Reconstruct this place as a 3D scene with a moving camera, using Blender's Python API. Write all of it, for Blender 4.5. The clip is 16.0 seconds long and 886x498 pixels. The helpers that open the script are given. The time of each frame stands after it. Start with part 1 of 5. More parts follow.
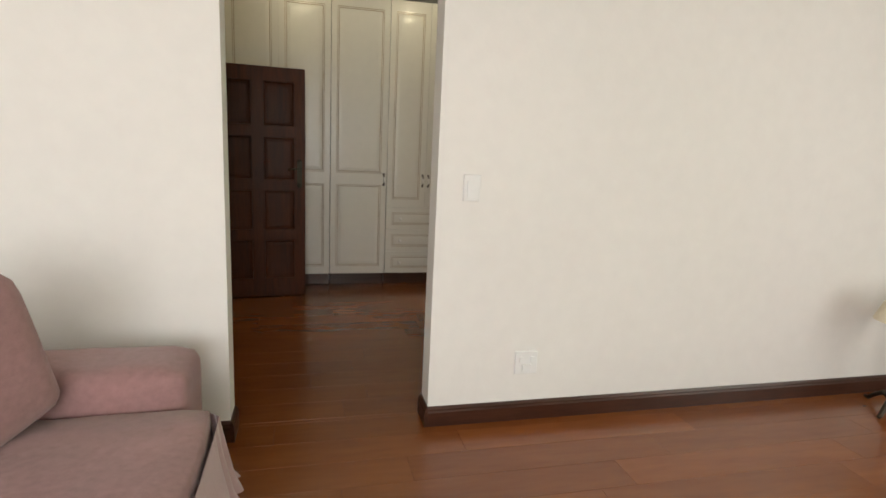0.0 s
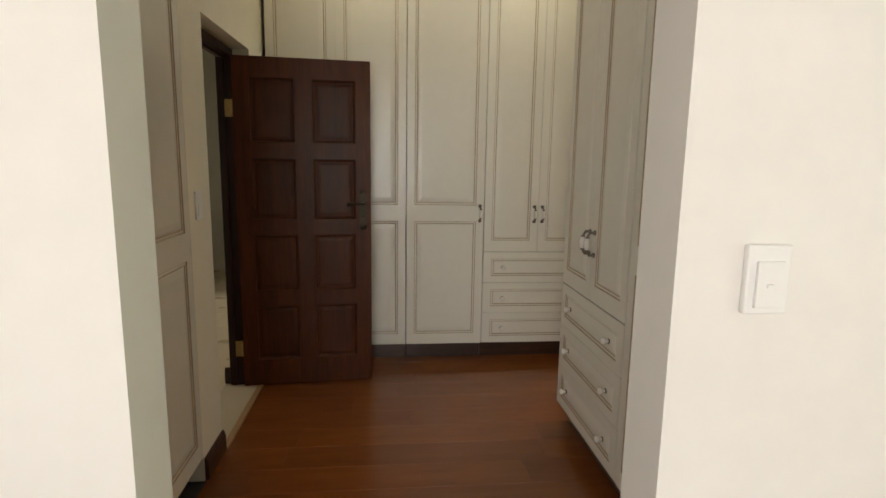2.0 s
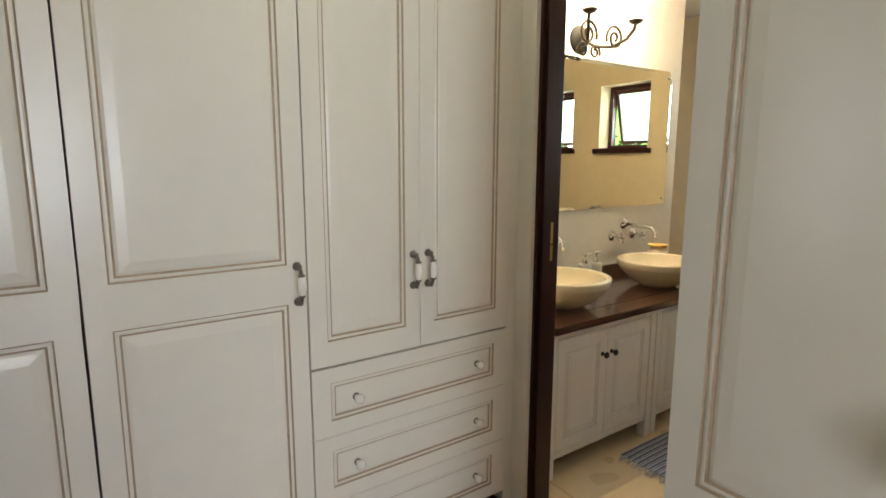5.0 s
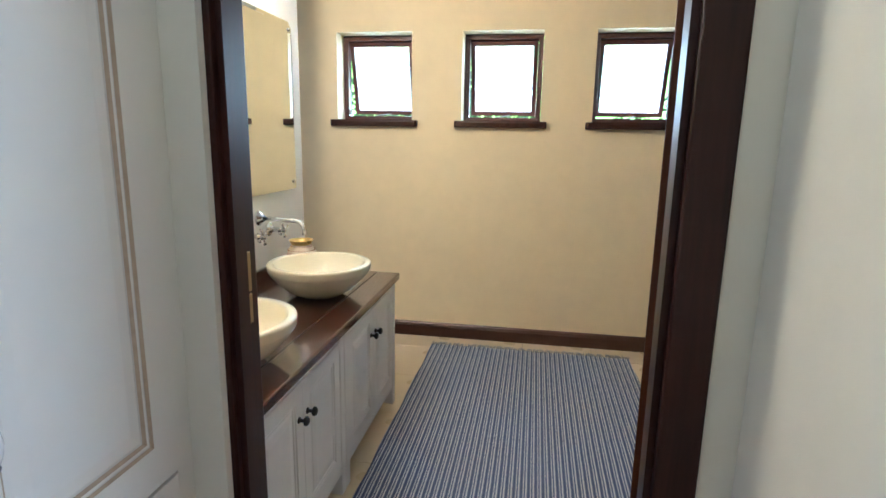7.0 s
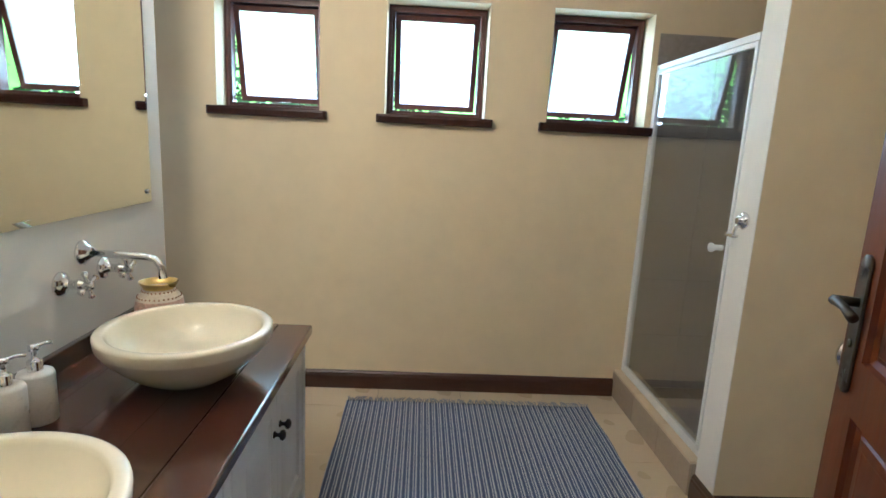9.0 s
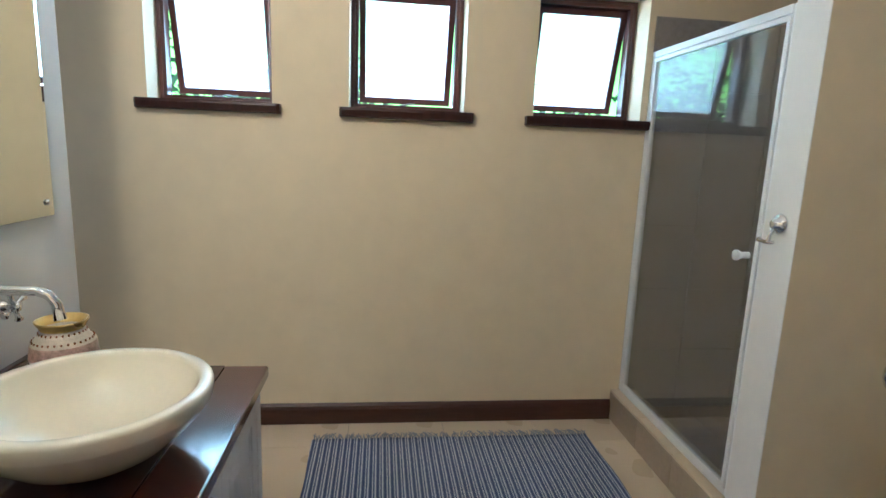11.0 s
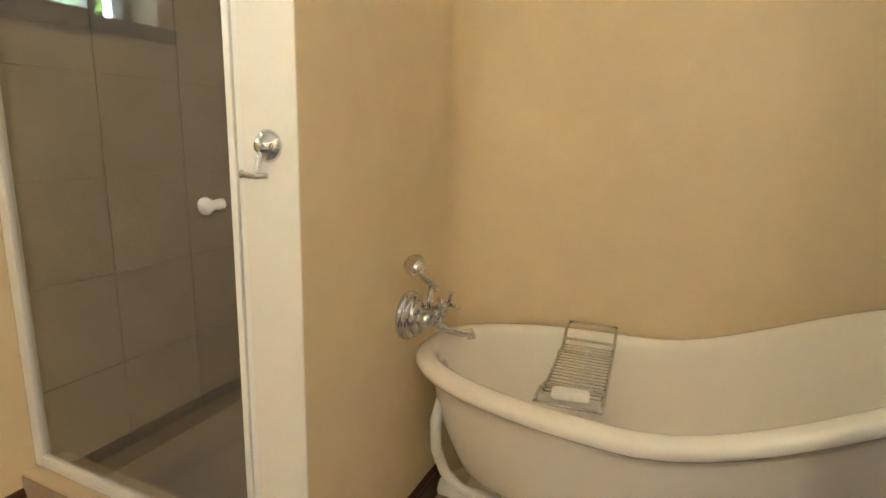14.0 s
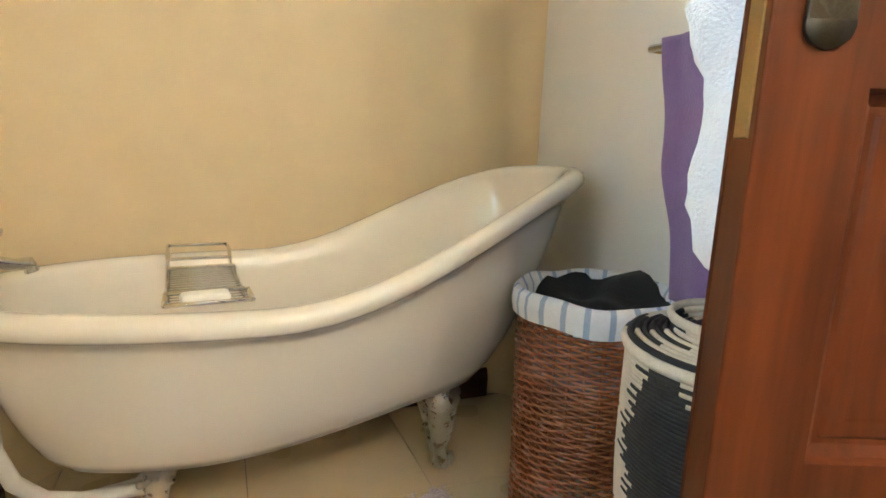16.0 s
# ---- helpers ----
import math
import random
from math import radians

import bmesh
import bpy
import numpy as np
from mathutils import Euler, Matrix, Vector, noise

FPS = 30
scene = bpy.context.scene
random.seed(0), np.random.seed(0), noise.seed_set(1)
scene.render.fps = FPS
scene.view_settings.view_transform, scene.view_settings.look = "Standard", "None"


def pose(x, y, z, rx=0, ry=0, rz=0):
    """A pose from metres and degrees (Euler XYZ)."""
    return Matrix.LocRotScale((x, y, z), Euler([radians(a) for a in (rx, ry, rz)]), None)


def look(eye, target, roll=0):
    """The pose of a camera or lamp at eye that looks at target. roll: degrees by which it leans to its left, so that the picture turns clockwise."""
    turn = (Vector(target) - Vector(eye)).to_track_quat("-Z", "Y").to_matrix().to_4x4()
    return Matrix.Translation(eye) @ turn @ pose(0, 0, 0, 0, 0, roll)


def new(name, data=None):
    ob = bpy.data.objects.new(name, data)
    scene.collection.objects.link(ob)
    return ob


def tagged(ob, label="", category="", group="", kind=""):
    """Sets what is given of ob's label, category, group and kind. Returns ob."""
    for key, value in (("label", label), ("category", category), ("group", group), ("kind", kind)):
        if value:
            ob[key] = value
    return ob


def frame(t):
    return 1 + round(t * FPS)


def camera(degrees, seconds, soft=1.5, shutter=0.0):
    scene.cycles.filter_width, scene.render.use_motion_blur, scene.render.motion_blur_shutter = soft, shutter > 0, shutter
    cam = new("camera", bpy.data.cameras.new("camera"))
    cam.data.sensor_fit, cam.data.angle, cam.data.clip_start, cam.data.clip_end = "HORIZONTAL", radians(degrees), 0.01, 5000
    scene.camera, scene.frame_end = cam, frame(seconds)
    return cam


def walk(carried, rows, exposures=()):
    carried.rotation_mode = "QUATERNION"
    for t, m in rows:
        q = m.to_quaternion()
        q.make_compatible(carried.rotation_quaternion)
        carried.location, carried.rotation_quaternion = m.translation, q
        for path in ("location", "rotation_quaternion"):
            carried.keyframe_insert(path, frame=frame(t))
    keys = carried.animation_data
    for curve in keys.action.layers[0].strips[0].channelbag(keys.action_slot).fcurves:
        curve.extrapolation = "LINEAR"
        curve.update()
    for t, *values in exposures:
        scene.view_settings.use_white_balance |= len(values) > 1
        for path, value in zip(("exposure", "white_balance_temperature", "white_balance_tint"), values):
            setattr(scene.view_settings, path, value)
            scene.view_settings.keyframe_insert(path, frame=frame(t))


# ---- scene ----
cam = camera(78.2, 16.0, soft=1.6, shutter=0.0)
PATH = [
    (0, (0.368, 0.043, 1.427), (0.847, 1.949, 1.058), 2.7),
    (0.5, (0.428, 0.396, 1.42), (0.729, 2.34, 1.056), 2.1),
    (1, (0.453, 0.852, 1.427), (0.696, 2.808, 1.088), 2.6),
    (1.5, (0.437, 1.297, 1.451), (0.62, 3.262, 1.123), 0.8),
    (2, (0.45, 1.67, 1.441), (0.648, 3.635, 1.122), 0.9),
    (2.5, (0.417, 2.065, 1.454), (0.654, 4.028, 1.154), 1.8),
    (3, (0.413, 2.48, 1.453), (0.67, 4.445, 1.178), 1.2),
    (5.5, (0.607, 4.286, 1.427), (2.088, 5.584, 1.075), 0.1),
    (6, (0.696, 4.545, 1.425), (2.451, 5.427, 1.047), -0.1),
    (6.5, (0.875, 4.725, 1.408), (2.75, 5.286, 1.001), 0.7),
    (7, (1.073, 4.84, 1.429), (3.006, 5.16, 1.031), 1.0),
    (7.5, (1.312, 4.992, 1.464), (3.271, 5.06, 1.07), 1.2),
    (8, (1.508, 5.044, 1.444), (3.471, 4.976, 1.066), 1.2),
    (8.5, (1.702, 5.094, 1.423), (3.665, 5.020, 1.046), 2.6),
    (11, (2.238, 5.205, 1.374), (4.192, 4.973, 1.016), 2.3),
    (11.5, (2.344, 5.168, 1.366), (4.263, 4.72, 1.023), 2.8),
    (12, (2.544, 5.107, 1.343), (4.413, 4.48, 1.001), 3.0),
    (12.5, (2.704, 5.015, 1.317), (4.429, 4.063, 0.972), 2.9),
    (13, (2.86, 4.984, 1.325), (4.296, 3.638, 0.97), 1.4),
    (13.5, (2.938, 4.922, 1.305), (4.065, 3.317, 0.912), 0.6),
    (14, (3.045, 4.8, 1.222), (3.854, 3.02, 0.801), 1.6),
    (14.5, (3.122, 4.692, 1.104), (3.566, 2.787, 0.686), 2.1),
    (15, (3.215, 4.63, 1.013), (3.21, 2.683, 0.554), 0.6),
    (15.5, (3.228, 4.651, 0.958), (2.765, 2.765, 0.481), 2.2),
    (16, (3.222, 4.691, 0.916), (2.48, 2.871, 0.542), 2.2),
]
walk(cam, [(t, look(eye, target, roll)) for t, eye, target, roll in PATH], [
    (0, -0.75, 6800, 10), (1.2, -0.75, 6600, 10), (2.0, -0.5, 6900, 10), (2.5, 0.1, 7500, 10), (3.2, 0.6, 6250, 10), (5.3, 0.07, 5950, 10), (6.0, 0.18, 5350, 10), (7.0, 0.42, 4700, 10),
    (7.5, 0.45, 4700, 10), (8.0, 0.36, 4450, 10), (8.5, 0.18, 4550, 10), (11.0, -0.06, 4350, 10), (12.2, 0.03, 4350, 10), (13.2, 0.28, 5050, 10), (14.0, 0.55, 5700, 10), (14.5, 0.55, 4700, 10), (15.5, 0.95, 5100, 10), (16, 1.05, 5200, 10)])


# ---- light ----
def make_world():
    w = bpy.data.worlds.new("sky")
    scene.world = w
    w.use_nodes = True
    nt = w.node_tree
    sky = nt.nodes.new("ShaderNodeTexSky")
    sky.sky_type, sky.sun_disc = "NISHITA", False
    sky.sun_elevation, sky.sun_rotation = radians(52), radians(200)
    bg = nt.nodes["Background"]
    bg.inputs["Strength"].default_value = 0.15
    nt.links.new(sky.outputs[0], bg.inputs["Color"])


def lamp(name, kind, m, energy, color, size=0.1, size_y=None, angle=None):
    d = bpy.data.lights.new(name, kind)
    d.energy, d.color = energy, color
    if kind == "AREA":
        d.shape, d.size, d.size_y = "RECTANGLE", size, size_y or size
    elif kind == "SUN":
        d.angle = radians(angle)
    else:
        d.shadow_soft_size = size
    ob = new(name, d)
    ob.matrix_world = m
    return ob


make_world()
lamp("sun", "SUN", look((0, 0, 20), (3, 12, 0)), 2.5, (1.0, 0.95, 0.87), angle=0.6)
# daylight area lamps; both bedroom windows are unseen and assumed
lamp("bedroom_unseen_window_daylight", "AREA", look((-0.7, -2.42, 1.45), (0.2, 2.6, 1.3)), 230, (0.97, 0.98, 1.0), 3.2, 1.9)
lamp("bedroom_side_added_daylight", "AREA", look((4.72, 0.2, 1.5), (0.5, 1.2, 1.2)), 60, (0.97, 1.0, 0.95), 1.8, 1.6)
for wy, ww in ((4.025, 0.61), (5.15, 0.60), (6.13, 0.58)):
    lamp("bathroom_window_daylight", "AREA", look((5.62, wy, 1.92), (4.62, wy, 1.86)), 30, (0.93, 0.97, 1.0), ww, 0.68)
# fill lamp added inside the unseen nook, which has no window
lamp("nook_fill_light", "AREA", look((3.3, 7.5, 1.7), (3.6, 6.4, 1.2)), 6, (1.0, 0.95, 0.85), 0.5, 0.5)
# fill lamp added to brighten hall and dressing room; its window is made up
lamp("hall_fill_daylight", "AREA", look((-3.15, 6.3, 1.45), (0.0, 7.0, 1.3)), 25, (1.0, 0.98, 0.94), 1.3, 1.5)


# ---- materials ----
def mat(name, color, rough=0.5, metal=0.0, var=0.06, scale=6.0, bump=0.0, bump_scale=60.0, rand=0.0, coat=0.0, spec=0.5, sheen=0.0):
    """A surface with colour variation at two scales, fine relief and, where asked, a shift per object."""
    m = bpy.data.materials.new(name)
    m.use_nodes = True
    nt = m.node_tree
    L, N = nt.links.new, nt.nodes.new
    b = nt.nodes["Principled BSDF"]
    b.inputs["Roughness"].default_value, b.inputs["Metallic"].default_value = rough, metal
    b.inputs["Coat Weight"].default_value, b.inputs["Specular IOR Level"].default_value = coat, spec
    b.inputs["Coat Roughness"].default_value = 0.08
    b.inputs["Sheen Weight"].default_value = sheen
    tc = N("ShaderNodeTexCoord")
    n1, n2 = N("ShaderNodeTexNoise"), N("ShaderNodeTexNoise")
    for n, s, d in ((n1, scale, 2), (n2, scale * 9, 2)):
        n.inputs["Scale"].default_value, n.inputs["Detail"].default_value = s, d
        L(tc.outputs["Object"], n.inputs["Vector"])
    mix = N("ShaderNodeMath")
    mix.operation = "ADD"
    L(n1.outputs["Fac"], mix.inputs[0])
    L(n2.outputs["Fac"], mix.inputs[1])
    ramp = N("ShaderNodeMapRange")
    ramp.inputs["From Min"].default_value, ramp.inputs["From Max"].default_value = 0.6, 1.4
    ramp.inputs["To Min"].default_value, ramp.inputs["To Max"].default_value = 1 - var, 1 + var
    L(mix.outputs[0], ramp.inputs["Value"])
    value = ramp.outputs["Result"]
    if rand:
        info, r2, mul = N("ShaderNodeObjectInfo"), N("ShaderNodeMapRange"), N("ShaderNodeMath")
        r2.inputs["To Min"].default_value, r2.inputs["To Max"].default_value = 1 - rand, 1 + rand
        mul.operation = "MULTIPLY"
        L(info.outputs["Random"], r2.inputs["Value"])
        L(r2.outputs["Result"], mul.inputs[0])
        L(value, mul.inputs[1])
        value = mul.outputs[0]
    hue = N("ShaderNodeHueSaturation")
    hue.inputs["Color"].default_value = (*color, 1)
    L(value, hue.inputs["Value"])
    L(hue.outputs[0], b.inputs["Base Color"])
    rr = N("ShaderNodeMapRange")
    rr.inputs["From Min"].default_value, rr.inputs["From Max"].default_value = 0.3, 0.7
    rr.inputs["To Min"].default_value, rr.inputs["To Max"].default_value = rough * 0.85, min(1, rough * 1.15)
    L(n1.outputs["Fac"], rr.inputs["Value"])
    L(rr.outputs["Result"], b.inputs["Roughness"])
    if bump:
        n3, bp = N("ShaderNodeTexNoise"), N("ShaderNodeBump")
        n3.inputs["Scale"].default_value, n3.inputs["Detail"].default_value = bump_scale, 4
        bp.inputs["Strength"].default_value, bp.inputs["Distance"].default_value = bump, 0.004
        L(tc.outputs["Object"], n3.inputs["Vector"])
        L(n3.outputs["Fac"], bp.inputs["Height"])
        L(bp.outputs[0], b.inputs["Normal"])
    return m


def wood(name, dark, light, rough, along=(1, 14, 14), rand=0.12, coat=0.0, scale=2.0, relief=0.15, sheen_var=0.22):
    """Stretched grain with darker veins, shifted from piece to piece."""
    m = bpy.data.materials.new(name)
    m.use_nodes = True
    nt = m.node_tree
    L, N = nt.links.new, nt.nodes.new
    b = nt.nodes["Principled BSDF"]
    tc, mp, info, add = N("ShaderNodeTexCoord"), N("ShaderNodeMapping"), N("ShaderNodeObjectInfo"), N("ShaderNodeVectorMath")
    mul = N("ShaderNodeMath")
    mul.operation = "MULTIPLY"
    mul.inputs[1].default_value = 37.0
    L(info.outputs["Random"], mul.inputs[0])
    L(tc.outputs["Object"], add.inputs[0])
    L(mul.outputs[0], add.inputs[1])
    mp.inputs["Scale"].default_value = [scale * a for a in along]
    L(add.outputs[0], mp.inputs["Vector"])
    n1, n2 = N("ShaderNodeTexNoise"), N("ShaderNodeTexNoise")
    n1.inputs["Scale"].default_value, n1.inputs["Detail"].default_value, n1.inputs["Distortion"].default_value = 1.0, 6, 0.6
    n2.inputs["Scale"].default_value, n2.inputs["Detail"].default_value = 5.0, 8
    L(mp.outputs[0], n1.inputs["Vector"])
    L(mp.outputs[0], n2.inputs["Vector"])
    avg = N("ShaderNodeMix")
    avg.data_type = "FLOAT"
    avg.inputs["Factor"].default_value = 0.4
    L(n1.outputs["Fac"], avg.inputs["A"])
    L(n2.outputs["Fac"], avg.inputs["B"])
    cr = N("ShaderNodeValToRGB")
    cr.color_ramp.elements[0].position, cr.color_ramp.elements[1].position = 0.32, 0.68
    cr.color_ramp.elements[0].color, cr.color_ramp.elements[1].color = (*dark, 1), (*light, 1)
    L(avg.outputs["Result"], cr.inputs["Fac"])
    hue, r2 = N("ShaderNodeHueSaturation"), N("ShaderNodeMapRange")
    r2.inputs["To Min"].default_value, r2.inputs["To Max"].default_value = 1 - rand, 1 + rand
    L(info.outputs["Random"], r2.inputs["Value"])
    L(r2.outputs["Result"], hue.inputs["Value"])
    L(cr.outputs["Color"], hue.inputs["Color"])
    L(hue.outputs[0], b.inputs["Base Color"])
    rr = N("ShaderNodeMapRange")
    rr.inputs["To Min"].default_value, rr.inputs["To Max"].default_value = rough * (1 - sheen_var), rough * (1 + sheen_var)
    L(n2.outputs["Fac"], rr.inputs["Value"])
    L(rr.outputs["Result"], b.inputs["Roughness"])
    b.inputs["Coat Weight"].default_value, b.inputs["Coat Roughness"].default_value = coat, 0.12
    bp = N("ShaderNodeBump")
    bp.inputs["Strength"].default_value, bp.inputs["Distance"].default_value = relief, 0.001
    L(n2.outputs["Fac"], bp.inputs["Height"])
    L(bp.outputs[0], b.inputs["Normal"])
    return m


def glass(name, color, rough=0.0, reflect=0.12, haze=0.0):
    """A pane with a mirror-like share that grows towards grazing sight, and an even grey diffuse share where haze is
    given.
    """
    m = bpy.data.materials.new(name)
    m.use_nodes = True
    nt = m.node_tree
    L, N = nt.links.new, nt.nodes.new
    out = nt.nodes["Material Output"]
    nt.nodes.remove(nt.nodes["Principled BSDF"])
    tr, gl, mx, fr = N("ShaderNodeBsdfTransparent"), N("ShaderNodeBsdfGlossy"), N("ShaderNodeMixShader"), N("ShaderNodeLayerWeight")
    pw, ad = N("ShaderNodeMath"), N("ShaderNodeMath")
    tr.inputs["Color"].default_value, gl.inputs["Roughness"].default_value = (*color, 1), rough
    pw.operation, pw.inputs[1].default_value = "POWER", 3.2
    ad.operation, ad.inputs[1].default_value, ad.inputs[2].default_value = "MULTIPLY_ADD", 0.9, reflect * 0.35
    # mixes the even grey diffuse share over the clear pane
    grey_mix, df = N("ShaderNodeMixShader"), N("ShaderNodeBsdfDiffuse")
    df.inputs["Color"].default_value = (0.75, 0.76, 0.78, 1)
    grey_mix.inputs[0].default_value = haze
    L(tr.outputs[0], grey_mix.inputs[1])
    L(df.outputs[0], grey_mix.inputs[2])
    L(fr.outputs["Facing"], pw.inputs[0])
    L(pw.outputs[0], ad.inputs[0])
    L(ad.outputs[0], mx.inputs[0])
    L(grey_mix.outputs[0], mx.inputs[1])
    L(gl.outputs[0], mx.inputs[2])
    L(mx.outputs[0], out.inputs[0])
    return m


def frosted(name, color):
    """Obscure window glass: light comes through scattered."""
    m = bpy.data.materials.new(name)
    m.use_nodes = True
    nt = m.node_tree
    L, N = nt.links.new, nt.nodes.new
    out = nt.nodes["Material Output"]
    nt.nodes.remove(nt.nodes["Principled BSDF"])
    tl, tr, gl, mx, mx2 = N("ShaderNodeBsdfTranslucent"), N("ShaderNodeBsdfTransparent"), N("ShaderNodeBsdfGlossy"), N("ShaderNodeMixShader"), N("ShaderNodeMixShader")
    tl.inputs["Color"].default_value = tr.inputs["Color"].default_value = (*color, 1)
    gl.inputs["Roughness"].default_value = 0.15
    mx.inputs[0].default_value, mx2.inputs[0].default_value = 0.78, 0.05
    L(tl.outputs[0], mx.inputs[1])
    L(tr.outputs[0], mx.inputs[2])
    L(mx.outputs[0], mx2.inputs[1])
    L(gl.outputs[0], mx2.inputs[2])
    L(mx2.outputs[0], out.inputs[0])
    return m


def glow(name, color, strength):
    m = bpy.data.materials.new(name)
    m.use_nodes = True
    b = m.node_tree.nodes["Principled BSDF"]
    b.inputs["Base Color"].default_value = (*color, 1)
    b.inputs["Emission Color"].default_value = (*color, 1)
    b.inputs["Emission Strength"].default_value = strength
    b.inputs["Roughness"].default_value = 0.3
    return m


WHITE_WALL = mat("white_plaster", (0.78, 0.76, 0.72), 0.75, var=0.03, scale=1.2, bump=0.12, bump_scale=45)
CREAM_WALL = mat("cream_plaster", (0.75, 0.71, 0.60), 0.7, var=0.03, scale=1.2, bump=0.12, bump_scale=45)
BEIGE_WALL = mat("beige_plaster", (0.72, 0.595, 0.375), 0.65, var=0.05, scale=1.0, bump=0.15, bump_scale=30)
CEILING = mat("ceiling_paint", (0.82, 0.81, 0.78), 0.8, var=0.02, scale=2)
CABINET = mat("cream_cabinet_lacquer", (0.75, 0.725, 0.65), 0.24, var=0.025, scale=1.5, bump=0.03, bump_scale=12)
GLAZE = mat("antique_glaze", (0.40, 0.31, 0.21), 0.45, var=0.15, scale=8)
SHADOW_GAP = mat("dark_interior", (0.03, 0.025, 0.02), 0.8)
PLINTH = wood("dark_plinth_wood", (0.03, 0.012, 0.006), (0.07, 0.03, 0.015), 0.35)
LAMINATE = wood("red_brown_laminate", (0.168, 0.048, 0.010), (0.225, 0.069, 0.0155), 0.26, along=(1, 6, 6), rand=0.10, coat=0.2, scale=1.1, relief=0.0, sheen_var=0.03)
SKIRTING = wood("dark_skirting_wood", (0.028, 0.009, 0.005), (0.065, 0.022, 0.010), 0.35, along=(1, 1, 10))
DOOR_WOOD = wood("mahogany_door_wood", (0.040, 0.0090, 0.0024), (0.100, 0.0260, 0.0057), 0.36, along=(12, 12, 1), rand=0.08, coat=0.0, scale=1.5)
FRAME_WOOD = wood("dark_frame_wood", (0.014, 0.005, 0.004), (0.045, 0.013, 0.008), 0.38, along=(12, 12, 1))
DOOR_WOOD.node_tree.nodes["Principled BSDF"].inputs["Specular IOR Level"].default_value = 0.22
FRAME_WOOD.node_tree.nodes["Principled BSDF"].inputs["Specular IOR Level"].default_value = 0.28
WINDOW_WOOD = wood("red_brown_window_wood", (0.045, 0.014, 0.010), (0.105, 0.034, 0.022), 0.32, along=(12, 12, 1))
TOP_WOOD = wood("dark_worktop_wood", (0.020, 0.0055, 0.0045), (0.062, 0.015, 0.009), 0.17, along=(1, 10, 10), rand=0.22, coat=0.6)
TILE = mat("beige_floor_tile", (0.63, 0.52, 0.36), 0.30, var=0.012, scale=2.0, rand=0.05, coat=0.2)
GROUT = mat("grout", (0.34, 0.29, 0.22), 0.9, var=0.1, scale=20)
DARK_TILE = mat("grey_brown_wall_tile", (0.27, 0.235, 0.205), 0.35, var=0.18, scale=4.0, rand=0.06)
ALU = mat("white_powder_coated_metal", (0.80, 0.80, 0.79), 0.35, var=0.02)
CHROME = mat("chrome", (0.72, 0.72, 0.73), 0.07, metal=1.0, var=0.02)
PEWTER = mat("aged_pewter", (0.22, 0.20, 0.175), 0.32, metal=1.0, var=0.15, scale=60)
BRASS = mat("brass", (0.45, 0.32, 0.14), 0.4, metal=1.0, var=0.1, scale=40)
BRONZE = mat("dark_bronze", (0.06, 0.05, 0.035), 0.45, metal=0.9, var=0.2, scale=60)
BLACK = mat("black_metal", (0.02, 0.02, 0.02), 0.35, metal=0.5)
PORCELAIN = mat("white_porcelain", (0.82, 0.80, 0.75), 0.08, var=0.015, coat=0.6)
ENAMEL = mat("cream_tub_enamel", (0.80, 0.76, 0.68), 0.10, var=0.015, scale=1.0, coat=0.7)
STONE = mat("cream_stone_basin", (0.77, 0.70, 0.53), 0.22, var=0.02, scale=9, coat=0.3)
PLASTIC = mat("white_plastic", (0.80, 0.80, 0.78), 0.3, var=0.01)
MIRROR = mat("mirror_silver", (0.82, 0.85, 0.80), 0.015, metal=1.0, var=0.0)
SHOWER_GLASS = glass("shower_glass", (0.93, 0.94, 0.94), 0.0, 0.13, 0.02)
PANE = frosted("obscure_window_glass", (0.92, 0.96, 0.93))
VELVET = mat("mauve_velvet", (0.29, 0.158, 0.152), 0.85, var=0.2, scale=4, bump=0.3, bump_scale=220, sheen=0.3)
SOAP = mat("white_soap", (0.85, 0.83, 0.78), 0.4)
WHITE_TOWEL = mat("white_terry", (0.80, 0.80, 0.82), 0.95, var=0.05, scale=30, bump=0.8, bump_scale=260, sheen=0.3)
PURPLE_TOWEL = mat("purple_terry", (0.20, 0.125, 0.29), 0.95, var=0.12, scale=30, bump=0.8, bump_scale=260, sheen=0.3)
WICKER = mat("brown_wicker", (0.26, 0.095, 0.038), 0.26, var=0.45, scale=22, coat=0.5)
BLACK_CLOTH = mat("black_cloth", (0.012, 0.012, 0.014), 0.9, var=0.3, scale=12, bump=0.4, bump_scale=150)
SISAL = mat("cream_woven_sisal", (0.62, 0.56, 0.45), 0.85, var=0.15, scale=40, bump=0.5, bump_scale=200)
SISAL_BLACK = mat("black_woven_sisal", (0.02, 0.02, 0.022), 0.8, var=0.3, scale=40, bump=0.5, bump_scale=200)
MARBLE = mat("marble_white", (0.72, 0.70, 0.66), 0.3, var=0.08, scale=25)
SHADE_GLASS = glow("lit_opal_glass", (1.0, 0.86, 0.62), 6.0)
LEAF = mat("leaf_green", (0.07, 0.17, 0.035), 0.5, var=0.35, scale=3)
GRASS = mat("lawn", (0.08, 0.14, 0.04), 0.9, var=0.3, scale=2)


